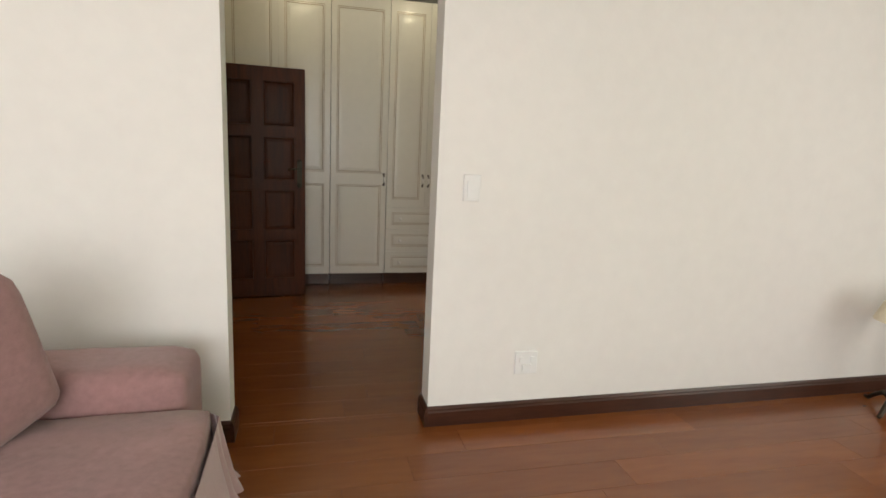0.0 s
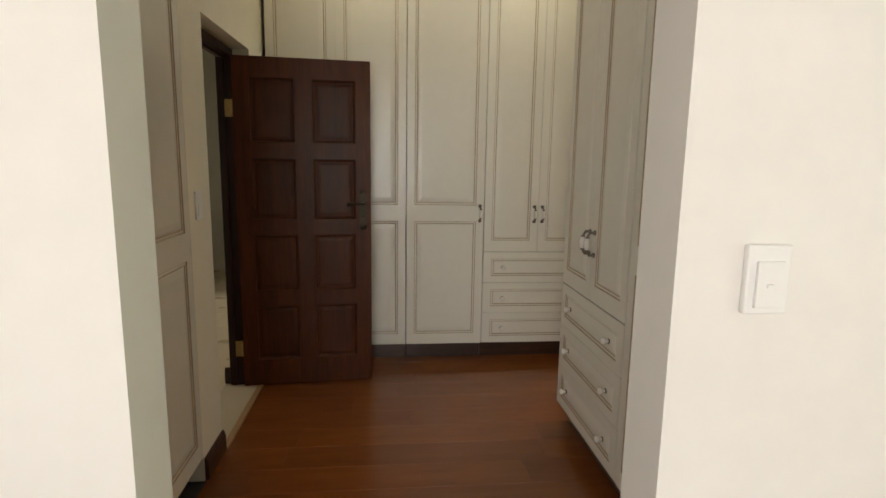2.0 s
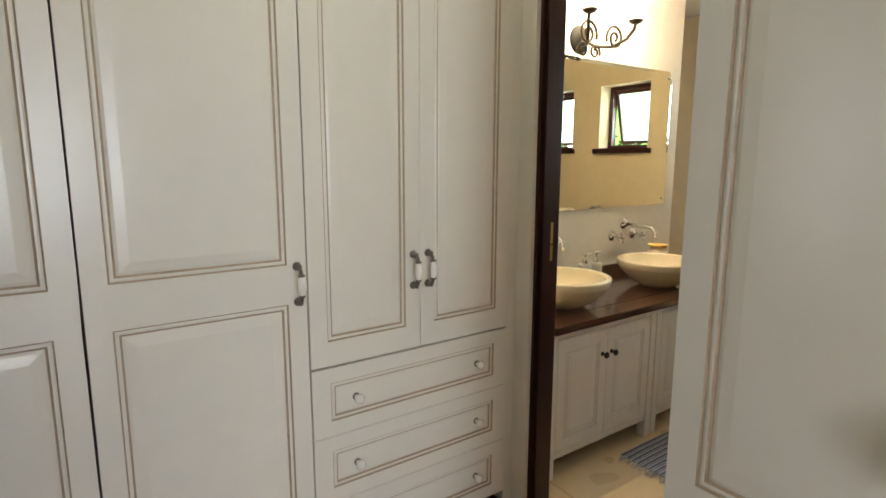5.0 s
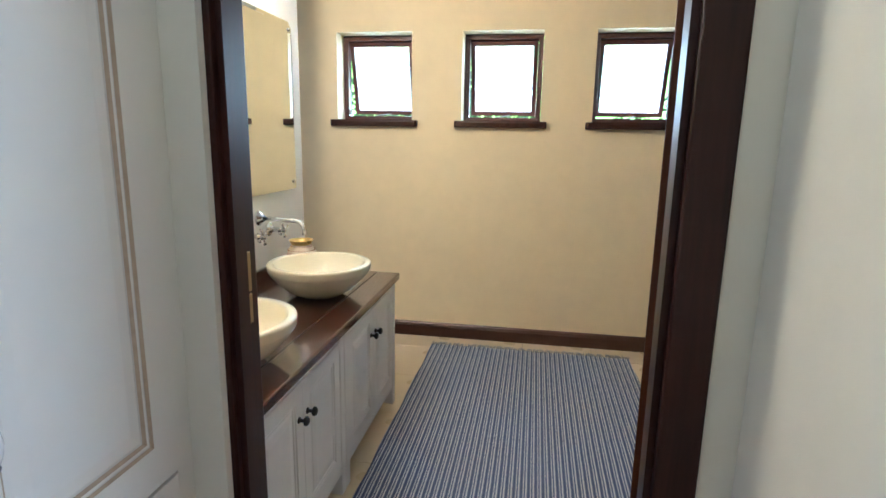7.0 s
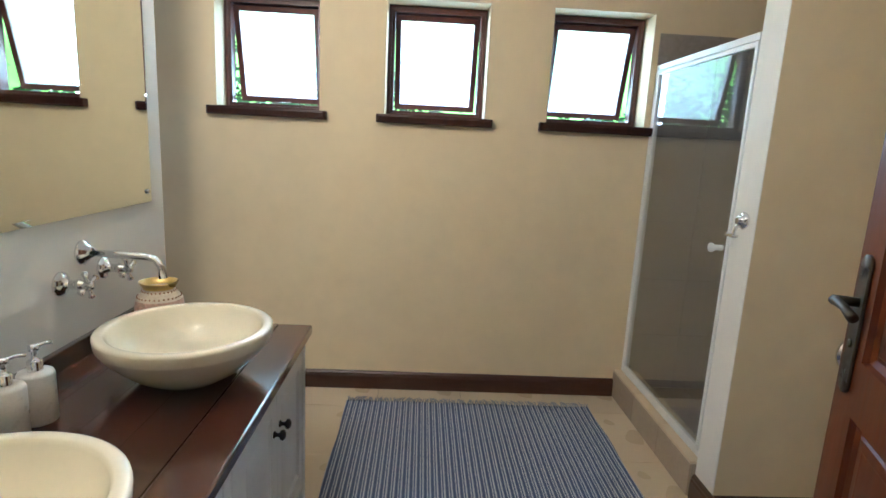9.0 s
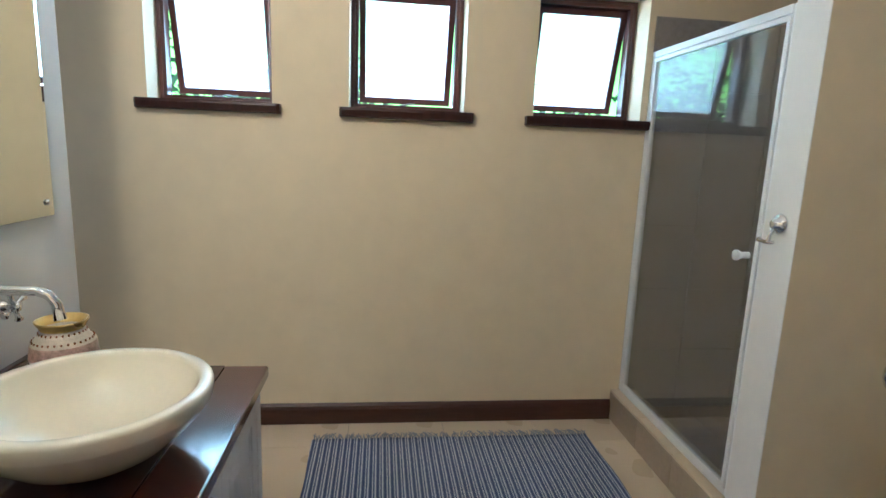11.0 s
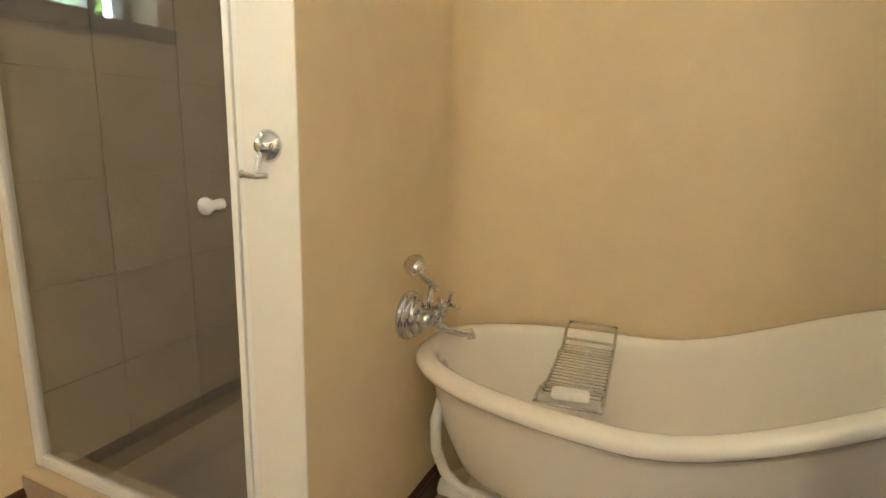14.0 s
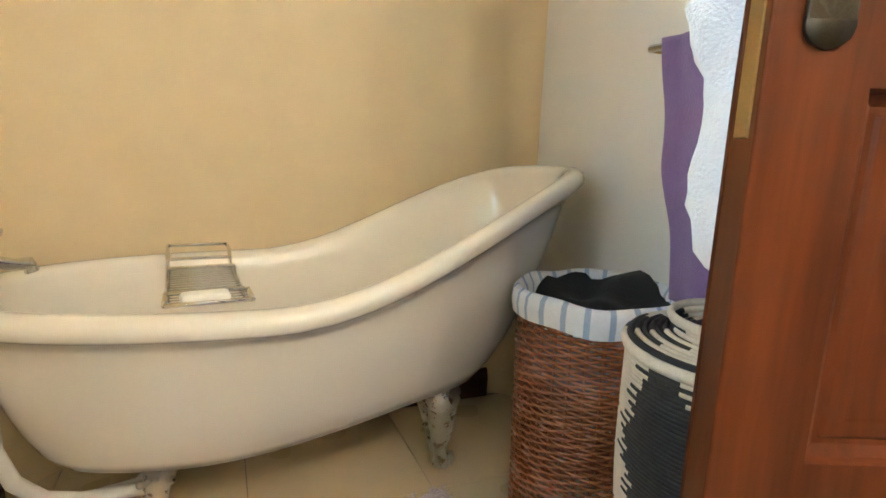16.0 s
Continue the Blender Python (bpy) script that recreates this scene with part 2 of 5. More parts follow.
# ---- mesh helpers ----
def box(bm, x0, x1, y0, y1, z0, z1, bevel=0.0, mi=0):
    vs = [bm.verts.new((x, y, z)) for z in (z0, z1) for y in (y0, y1) for x in (x0, x1)]
    fs = [bm.faces.new([vs[i] for i in f]) for f in ((0, 2, 3, 1), (4, 5, 7, 6), (0, 1, 5, 4), (2, 6, 7, 3), (0, 4, 6, 2), (1, 3, 7, 5))]
    for f in fs:
        f.material_index = mi
    if bevel:
        es = list({e for f in fs for e in f.edges})
        r = bmesh.ops.bevel(bm, geom=es, offset=bevel, segments=2, affect="EDGES", profile=0.5)
        for f in r["faces"]:
            f.material_index = mi
    return fs


def lathe(bm, profile, m=None, n=24, mi=0):
    """Revolves (radius, height) rows round local z."""
    m = m or Matrix()
    rings = []
    for r, z in profile:
        if r < 1e-5:
            rings.append([bm.verts.new(m @ Vector((0, 0, z)))])
        else:
            rings.append([bm.verts.new(m @ Vector((r * math.cos(2 * math.pi * i / n), r * math.sin(2 * math.pi * i / n), z))) for i in range(n)])
    skin(bm, rings, mi)


def skin(bm, rings, mi=0, close=True):
    for a, b in zip(rings, rings[1:]):
        n = max(len(a), len(b))
        for i in range(n if close else n - 1):
            j = (i + 1) % n
            if len(a) == 1 and len(b) == 1:
                continue
            if len(a) == 1:
                f = bm.faces.new((a[0], b[j], b[i]))
            elif len(b) == 1:
                f = bm.faces.new((a[i], a[j], b[0]))
            else:
                f = bm.faces.new((a[i], a[j], b[j], b[i]))
            f.smooth, f.material_index = True, mi


def tube(bm, pts, r, n=10, mi=0, ends=True):
    """A round bar along points; r may be a list."""
    pts = [Vector(p) for p in pts]
    rings, ref = [], None
    for i, p in enumerate(pts):
        d = (pts[min(i + 1, len(pts) - 1)] - pts[max(i - 1, 0)]).normalized()
        if ref is None:
            ref = d.orthogonal().normalized()
        u = (ref - d * ref.dot(d)).normalized()
        ref, v = u, d.cross(u)
        rad = r[i] if isinstance(r, (list, tuple)) else r
        rings.append([bm.verts.new(p + rad * (math.cos(2 * math.pi * k / n) * u + math.sin(2 * math.pi * k / n) * v)) for k in range(n)])
    if ends:
        rings = [[bm.verts.new(pts[0])]] + rings + [[bm.verts.new(pts[-1])]]
    skin(bm, rings, mi)


def frame_ring(bm, axis, d0, d1, a0, a1, z0, z1, wa, wt, wb):
    """A rectangular frame as one closed skin: depth d0..d1 along axis, bars wa wide at the sides, wt at the head, wb at the foot."""
    loops = []
    for d, outer in ((d0, 1), (d1, 1), (d1, 0), (d0, 0)):
        ia, it, ib = (0, 0, 0) if outer else (wa, wt, wb)
        pts = ((a0 + ia, z0 + ib), (a1 - ia, z0 + ib), (a1 - ia, z1 - it), (a0 + ia, z1 - it))
        loops.append([bm.verts.new((d, a, z) if axis == "x" else (a, d, z)) for a, z in pts])
    for k in range(4):
        p, q = loops[k], loops[(k + 1) % 4]
        for i in range(4):
            bm.faces.new((p[i], p[(i + 1) % 4], q[(i + 1) % 4], q[i]))
    bmesh.ops.bevel(bm, geom=[e for e in bm.edges if abs(e.verts[0].co[0 if axis == "x" else 1] - e.verts[1].co[0 if axis == "x" else 1]) < 1e-6 and not (e.verts[0].co - e.verts[1].co).length < 1.6 * max(wa, wt)], offset=0.002, segments=2, affect="EDGES", profile=0.5)


def mesh_of(name, bm, *mats):
    bmesh.ops.recalc_face_normals(bm, faces=bm.faces)
    me = bpy.data.meshes.new(name)
    bm.to_mesh(me)
    bm.free()
    for m in mats:
        me.materials.append(m)
    return me


def part(name, bm, mats, parent, label="", m=None):
    """Links a bmesh as one mesh object under a thing or a part."""
    ob = new(name, mesh_of(name, bm, *(mats if isinstance(mats, (list, tuple)) else (mats,))))
    ob.parent = parent
    if m is not None:
        ob.matrix_basis = m
    return tagged(ob, label)


def thing(name, bm, mats, label, category, group="", kind="", m=None):
    """A top-level object: a mesh, or an Empty where bm is None."""
    ob = new(name, mesh_of(name, bm, *(mats if isinstance(mats, (list, tuple)) else (mats,))) if bm else None)
    if m is not None:
        ob.matrix_basis = m
    return tagged(ob, label, category, group, kind)


def B():
    return bmesh.new()


# ---- setting ----
def wall(name, axis, c0, c1, a0, a1, z0, z1, holes, neg, pos, label):
    """A wall whose thickness runs from c0 to c1 along axis; holes (a0, a1, z0, z1) go through it. neg and pos: the paint of its two sides."""
    bm = B()
    cuts = sorted({a0, a1, *(h[0] for h in holes), *(h[1] for h in holes)})
    for s, e in zip(cuts, cuts[1:]):
        inside = sorted((h[2], h[3]) for h in holes if h[0] <= s and h[1] >= e)
        z = z0
        for lo, hi in inside + [(z1, z1)]:
            if lo - z > 1e-4:
                r = (c0, c1, s, e) if axis == "x" else (s, e, c0, c1)
                for f in box(bm, *r, z, lo):
                    f.normal_update()
                    n = f.normal.x if axis == "x" else f.normal.y
                    f.material_index = 1 if n > 0.5 else 0
            z = max(z, hi)
    bmesh.ops.remove_doubles(bm, verts=bm.verts, dist=1e-5)
    return thing(name, bm, (neg, pos), label, "wall", kind="structure")


H = 2.80
wall("wall_bedroom_north", "y", 2.59, 2.74, -2.6, 4.75, 0, H, [(0.01, 0.965, 0, 2.55)], WHITE_WALL, CREAM_WALL, "white plastered bedroom wall with an open doorway")
wall("wall_bedroom_south", "y", -2.7, -2.5, -2.6, 4.75, 0, H, [(-2.4, 1.0, 0.4, 2.4)], WHITE_WALL, WHITE_WALL, "white plastered bedroom wall with an assumed wide window")
wall("wall_bedroom_west", "x", -2.8, -2.6, -2.7, 2.74, 0, H, [], WHITE_WALL, WHITE_WALL, "plain white plastered bedroom wall")
wall("wall_bedroom_east", "x", 4.75, 4.95, -2.7, 2.74, 0, H, [(-0.8, 1.2, 0.6, 2.3)], WHITE_WALL, WHITE_WALL, "white plastered bedroom wall with an assumed side window")
wall("wall_dressing_west", "x", -0.56, -0.375, 2.744, 6.1, 0, H, [(4.295, 5.14, 0, 2.074), (2.78, 4.02, 0.0, 2.78)], CREAM_WALL, CREAM_WALL, "cream plastered wall with a doorway to the hall")
wall("wall_dressing_north", "y", 6.1, 6.25, -0.56, 1.98, 0, H, [], CREAM_WALL, CREAM_WALL, "cream plastered wall behind the wardrobe")
wall("wall_bathroom_west", "x", 1.98, 2.09, 4.50, 7.6, 0, H, [(4.545, 5.465, 0, 2.12)], CREAM_WALL, BEIGE_WALL, "plastered wall with the bathroom doorway")
wall("wall_tub_west", "x", 1.98, 2.23, 2.744, 4.50, 0, H, [], CREAM_WALL, WHITE_WALL, "white plastered wall behind the laundry baskets")
WINDOWS = (4.228, 5.09, 5.96)
WIN_W, WIN_TOP = 0.53, 2.124
wall("wall_bathroom_east", "x", 4.83, 5.08, 2.74, 7.6, 0, H, [(y - WIN_W / 2, y + WIN_W / 2, 1.545, WIN_TOP) for y in WINDOWS], BEIGE_WALL, WHITE_WALL, "beige plastered wall with three small windows")
wall("wall_bathroom_south", "y", 2.744, 2.975, 2.23, 4.83, 0, H, [], BEIGE_WALL, BEIGE_WALL, "beige plastered wall beside the bathtub")
wall("wall_vanity", "y", 6.15, 6.30, 2.09, 4.03, 0, H, [], WHITE_WALL, WHITE_WALL, "white plastered wall behind the vanity")
wall("wall_nook_north", "y", 7.6, 7.75, 2.09, 4.83, 0, H, [], BEIGE_WALL, BEIGE_WALL, "plain wall closing the nook")
wall("wall_shower_partition", "x", 3.745, 3.885, 2.975, 3.945, 0, H, [], BEIGE_WALL, DARK_TILE, "plastered partition between bathtub and shower")
# the opening in this unseen wall is added for the hall fill lamp
wall("wall_hall_west", "x", -3.4, -3.2, 2.74, 10, 0, H, [(5.65, 6.95, 0.7, 2.2)], CREAM_WALL, CREAM_WALL, "cream plastered hall wall")
wall("wall_hall_far", "y", 7.48, 7.62, -3.2, -1.57, 0, H, [], CREAM_WALL, CREAM_WALL, "cream plastered hall wall")
wall("wall_hall_east", "x", -0.75, -0.56, 6.1, 10, 0, H, [], CREAM_WALL, CREAM_WALL, "cream plastered hall wall")
wall("wall_hall_end", "y", 10, 10.15, -3.4, -0.56, 0, H, [], CREAM_WALL, CREAM_WALL, "cream plastered hall end wall")


def cove(name, cx, cy, r, a0, a1, corner, label):
    """A rounded inner corner of the plaster: the quarter between the arc and the corner of the two walls."""
    bm = B()
    rings = []
    for z in (0.0, 2.56):
        rings.append([bm.verts.new((cx + r * math.cos(radians(a0 + (a1 - a0) * i / 16)), cy + r * math.sin(radians(a0 + (a1 - a0) * i / 16)), z)) for i in range(17)] + [bm.verts.new((*corner, z))])
    for i in range(16):
        bm.faces.new((rings[0][i], rings[0][i + 1], rings[1][i + 1], rings[1][i])).smooth = True
    for a, b in ((16, 17), (17, 0)):
        bm.faces.new([bm.verts.new(v.co) for v in (rings[0][a], rings[0][b], rings[1][b], rings[1][a])])
    thing(name, bm, BEIGE_WALL, label, "wall", kind="structure")


cove("wall_corner_partition", 3.4846, 3.2354, 0.26, 0, -90, (3.744, 2.976), "rounded beige plaster corner at the shower partition")
# beige up to the white wall: yellow bounced light put into the colour
cove("wall_corner_west", 2.3304, 3.0754, 0.10, 180, 270, (2.231, 2.976), "rounded plaster corner behind the bathtub, beige for the yellow bounce light")


def slab(name, x0, x1, y0, y1, z0, z1, m, label, cat):
    bm = B()
    box(bm, x0, x1, y0, y1, z0, z1)
    return thing(name, bm, m, label, cat, kind="structure")


slab("ceiling_bedroom", -2.8, 4.95, -2.7, 2.74, H, H + 0.1, CEILING, "white painted bedroom ceiling", "ceiling")
slab("ceiling_dressing", -3.4, 1.98, 2.744, 10.15, H, H + 0.1, CEILING, "white painted ceiling of dressing room and hall", "ceiling")
slab("ceiling_bathroom", 1.984, 5.0, 2.744, 7.75, 2.565, H + 0.1, CEILING, "white painted bathroom ceiling", "ceiling")
floor_wood = slab("floor_wood", -2.8, 4.95, -2.7, 2.744, -0.2, -0.008, SHADOW_GAP, "red-brown laminate plank floor", "floor")
floor_dressing = slab("floor_dressing", -0.56, 2.06, 2.744, 6.1, -0.2, -0.008, SHADOW_GAP, "red-brown laminate plank floor of the dressing room", "floor")
floor_tile = slab("floor_tile", 2.06, 5.0, 2.744, 7.75, -0.2, -0.006, GROUT, "beige bathroom floor tiles", "floor")
floor_hall = slab("floor_hall", -3.4, -0.56, 2.74, 10.15, -0.2, -0.006, GROUT, "pale hall floor tiles", "floor")
slab("ground", -60, 60, -60, 60, -0.6, -0.5, GRASS, "lawn outside the house", "ground")


def baseboard(runs):
    """Moulded skirting along the walls; each run is (axis, at, side, from, to): it stands on that side of the wall plane."""
    for axis, at, side, a, b in runs:
        bm = B()
        prof = [(0, 0), (0.018, 0), (0.018, 0.075), (0.014, 0.085), (0.014, 0.092), (0.006, 0.105), (0, 0.105)]
        rings = []
        for s in (a, b):
            rings.append([bm.verts.new((at + side * d, s, z) if axis == "x" else (s, at + side * d, z)) for d, z in prof])
        for i in range(len(prof) - 1):
            bm.faces.new((rings[0][i], rings[0][i + 1], rings[1][i + 1], rings[1][i]))
        bm.faces.new(rings[0]), bm.faces.new(rings[1])
        thing("baseboard", bm, SKIRTING, "dark-stained moulded wooden skirting along the wall", "skirting", kind="structure")


baseboard([
    ("y", 2.59, -1, 0.965, 4.75), ("y", 2.59, -1, -2.6, 0.01), ("x", 0.965, -1, 2.572, 2.744), ("x", 0.01, 1, 2.572, 2.744),
    ("x", -2.6, 1, -2.5, 2.57), ("x", 4.75, -1, -2.5, 2.57), ("y", -2.5, 1, -2.58, 4.73),
    ("x", -0.375, 1, 4.03, 4.295), ("x", -0.375, 1, 5.14, 5.47), ("y", 5.14, -1, -0.60, -0.50),
    ("x", 4.83, -1, 3.965, 7.6), ("y", 2.975, 1, 2.33, 3.483), ("x", 2.23, 1, 3.076, 4.48), ("x", 3.745, -1, 3.237, 3.945), ("y", 3.948, 1, 3.727, 3.885),
    ("y", 7.48, -1, -3.2, -1.57), ("x", -1.57, 1, 7.462, 7.62), ("x", -3.2, 1, 2.75, 7.03),
])


# ---- wardrobes ----
def routed(bm, x0, x1, z0, z1, y=0.0):
    """One sunk panel: two glazed grooves with an ogee between them, then a field raised back towards the face."""
    rows = [(0, 0, None), (0.0015, 0.004, 1), (0.004, 0.005, 1), (0.008, 0.003, 0), (0.013, 0.003, 0), (0.0155, 0.006, 1), (0.0185, 0.007, 1), (0.026, 0.004, 0), (0.05, 0.001, 0)]
    prev = None
    for ins, d, mi in rows:
        ring = [bm.verts.new(p) for p in ((x0 + ins, y + d, z0 + ins), (x1 - ins, y + d, z0 + ins), (x1 - ins, y + d, z1 - ins), (x0 + ins, y + d, z1 - ins))]
        if prev:
            for i in range(4):
                bm.faces.new((prev[i], prev[(i + 1) % 4], ring[(i + 1) % 4], ring[i])).material_index = mi
        prev = ring
    bm.faces.new(prev)


def door_front(w, z0, z1, panels, st=0.055, t=0.022, ease=0.0015):
    """A cabinet front of width w with its face on y = 0, one closed skin, sunk panels given as (low, high)."""
    bm = B()
    xs = [0, st, w - st, w]
    zs = [z0] + [z for p in panels for z in p] + [z1]
    for i in range(3):
        for k in range(len(zs) - 1):
            quad = ((xs[i], zs[k]), (xs[i + 1], zs[k]), (xs[i + 1], zs[k + 1]), (xs[i], zs[k + 1]))
            bm.faces.new([bm.verts.new((x, t, z)) for x, z in quad])
            if i == 1 and k % 2 == 1:
                routed(bm, xs[1], xs[2], zs[k], zs[k + 1])
            else:
                bm.faces.new([bm.verts.new((x, 0, z)) for x, z in quad])
    for a, b in zip(xs, xs[1:]):
        for z in (z0, z1):
            bm.faces.new([bm.verts.new(p) for p in ((a, 0, z), (b, 0, z), (b, t, z), (a, t, z))])
    for a, b in zip(zs, zs[1:]):
        for x in (0, w):
            bm.faces.new([bm.verts.new(p) for p in ((x, 0, a), (x, 0, b), (x, t, b), (x, t, a))])
    bmesh.ops.remove_doubles(bm, verts=bm.verts, dist=1e-5)
    bm.edges.ensure_lookup_table()
    rim = [e for e in bm.edges if all(abs(v.co.y) < 1e-6 for v in e.verts) and (all(v.co.x < 1e-6 for v in e.verts) or all(v.co.x > w - 1e-6 for v in e.verts) or all(v.co.z < z0 + 1e-6 for v in e.verts) or all(v.co.z > z1 - 1e-6 for v in e.verts))]
    bmesh.ops.bevel(bm, geom=rim, offset=ease, segments=2, affect="EDGES", profile=0.5)
    return bm


def pull_handle():
    """A bowed bar handle: pewter ends with small bosses, a white porcelain grip in the middle."""
    bm = B()
    for s in (-1, 1):
        lathe(bm, [(0, 0), (0.012, 0), (0.013, 0.004), (0.007, 0.009), (0.0055, 0.02), (0.008, 0.026), (0.0, 0.032)], Matrix.Translation((0, 0, s * 0.052)) @ pose(0, 0, 0, 90), 12)
        tube(bm, [(0, -0.022, s * 0.052), (0, -0.032, s * 0.042), (0, -0.036, s * 0.028), (0, -0.037, s * 0.022)], [0.005, 0.006, 0.0055, 0.008], 8)
    tube(bm, [(0, -0.036, -0.029), (0, -0.037, -0.024), (0, -0.039, -0.012), (0, -0.040, 0), (0, -0.039, 0.012), (0, -0.037, 0.024), (0, -0.036, 0.029)], [0.007, 0.0095, 0.0125, 0.0135, 0.0125, 0.0095, 0.007], 14, 1)
    for s in (-1, 1):
        lathe(bm, [(0, -0.003), (0.0095, -0.003), (0.0105, 0), (0.0095, 0.003), (0, 0.003)], pose(0, -0.0365, s * 0.030), 12)
    return bm


def round_knob():
    bm = B()
    m = pose(0, 0, 0, 90)
    lathe(bm, [(0, 0), (0.012, 0), (0.012, 0.004), (0.008, 0.006)], m, 14)
    lathe(bm, [(0.008, 0.006), (0.007, 0.012), (0.012, 0.018), (0.016, 0.025), (0.0155, 0.032), (0.010, 0.038), (0, 0.040)], m, 16, 1)
    return bm


HANDLE_MESH = mesh_of("handle", pull_handle(), PEWTER, PORCELAIN)
KNOB_MESH = mesh_of("knob", round_knob(), PEWTER, PORCELAIN)


def fitting(name, me, parent, x, y, z, label):
    ob = new(name, me)
    ob.parent = parent
    ob.matrix_basis = pose(x, y, z)
    return tagged(ob, label)


TOP = 2.765
GAP = 0.004


def wardrobe_doors(body, x0, widths, z0, panels, handle_z, sides):
    for w, side in zip(widths, sides):
        d = part("door", door_front(w - GAP, z0, TOP, panels), (CABINET, GLAZE), body, m=pose(x0 + GAP / 2, 0, 0))
        if side:
            fitting("handle", HANDLE_MESH, d, (w - GAP - 0.027) if side == "r" else 0.027, 0, handle_z, "pewter pull handle with white porcelain grip")
        x0 += w


def carcass(w, depth, name, label, m, group, end=False):
    bm = B()
    box(bm, 0.002, w - 0.002, 0.024, depth, 0.125, TOP)
    ob = thing(name, bm, CABINET, label, "wardrobe", group, m=m)
    pl = B()
    box(pl, 0.003, w - 0.003, 0.075, depth, 0.0, 0.122)
    part("plinth", pl, PLINTH, ob, "dark recessed plinth")
    return ob


def drawer_wardrobe(w, depth, m, label):
    """Two doors over three wide drawers."""
    ob = carcass(w, depth, "wardrobe", label, m, "built-in wardrobes")
    wardrobe_doors(ob, 0, (w / 2, w / 2), 0.809, [(0.885, 2.66)], 1.075, "rl")
    step = (0.802 - 0.125) / 3
    for i in range(3):
        z = 0.125 + i * step
        d = part("drawer", door_front(w - GAP, z + GAP / 2, z + step - GAP / 2, [(z + 0.05, z + step - 0.05)], 0.06), (CABINET, GLAZE), ob, m=pose(GAP / 2, 0, 0))
        for kx in (0.145, w - 0.145):
            fitting("knob", KNOB_MESH, d, kx, 0.002, z + step / 2, "white porcelain drawer knob")
    return ob


def tall_wardrobe(widths, depth, m, sides, label):
    """Full-height doors with a rail at half height."""
    ob = carcass(sum(widths), depth, "wardrobe", label, m, "built-in wardrobes")
    wardrobe_doors(ob, 0, widths, 0.125, [(0.20, 1.02), (1.135, 2.66)], 1.078, sides)
    return ob


tall_wardrobe((0.45, 0.472), 0.60, pose(-0.352, 5.477, 0), ("r", ""), "tall cream panelled wardrobe doors with antique glaze, behind an open door")
tall_wardrobe((0.549,), 0.60, pose(0.572, 5.477, 0), ("r",), "tall cream panelled wardrobe with one long door")
drawer_wardrobe(0.782, 0.60, pose(1.123, 5.477, 0), "cream panelled wardrobe with two doors over three drawers, back wall")
bm = B()
box(bm, 1.907, 1.978, 5.479, 5.50, 0.0, 2.79)
box(bm, 1.952, 1.971, 5.408, 5.4785, 0.0, 2.79)
thing("trim_wardrobe_filler", bm, CABINET, "cream filler strip between wardrobe and bathroom wall", "trim", kind="structure")
drawer_wardrobe(0.792, 0.586, pose(1.389, 4.484, 0, 0, 0, -90), "cream panelled wardrobe with two doors over three drawers, side wall")
tall_wardrobe((0.462, 0.47), 0.586, pose(1.389, 3.690, 0, 0, 0, -90), ("r", "l"), "tall cream panelled wardrobe with a pair of long doors")
tall_wardrobe((0.61, 0.61), 0.55, pose(-0.372, 2.79, 0, 0, 0, 90), ("r", "l"), "tall cream panelled wardrobe recessed in the wall, pair of doors")


def downlight(x, y):
    """A small lit lamp let into the ceiling in front of the wardrobes."""
    ob = thing("ceiling_downlight", None, None, "small round lit downlight let into the ceiling", "lamp", "ceiling downlights", m=pose(x, y, H))
    bm = B()
    lathe(bm, [(0.030, -0.002), (0.034, -0.010), (0.046, -0.008), (0.050, 0.0)], None, 28)
    part("trim_ring", bm, ALU, ob, "white metal trim ring")
    bm = B()
    lathe(bm, [(0, -0.006), (0.020, -0.005), (0.029, -0.001), (0, -0.001)], None, 24)
    part("lens", bm, DOWNLIGHT_GLASS, ob, "lit glass lens").visible_shadow = False


DOWNLIGHT_GLASS = glow("lit_downlight_glass", (1.0, 0.92, 0.66), 5.0)
for dx in (0.31, 1.37):
    downlight(dx, 5.0)
    lamp("downlight_bulb", "POINT", pose(dx, 5.0, 2.74), 5.0, (1.0, 0.91, 0.64), 0.03)

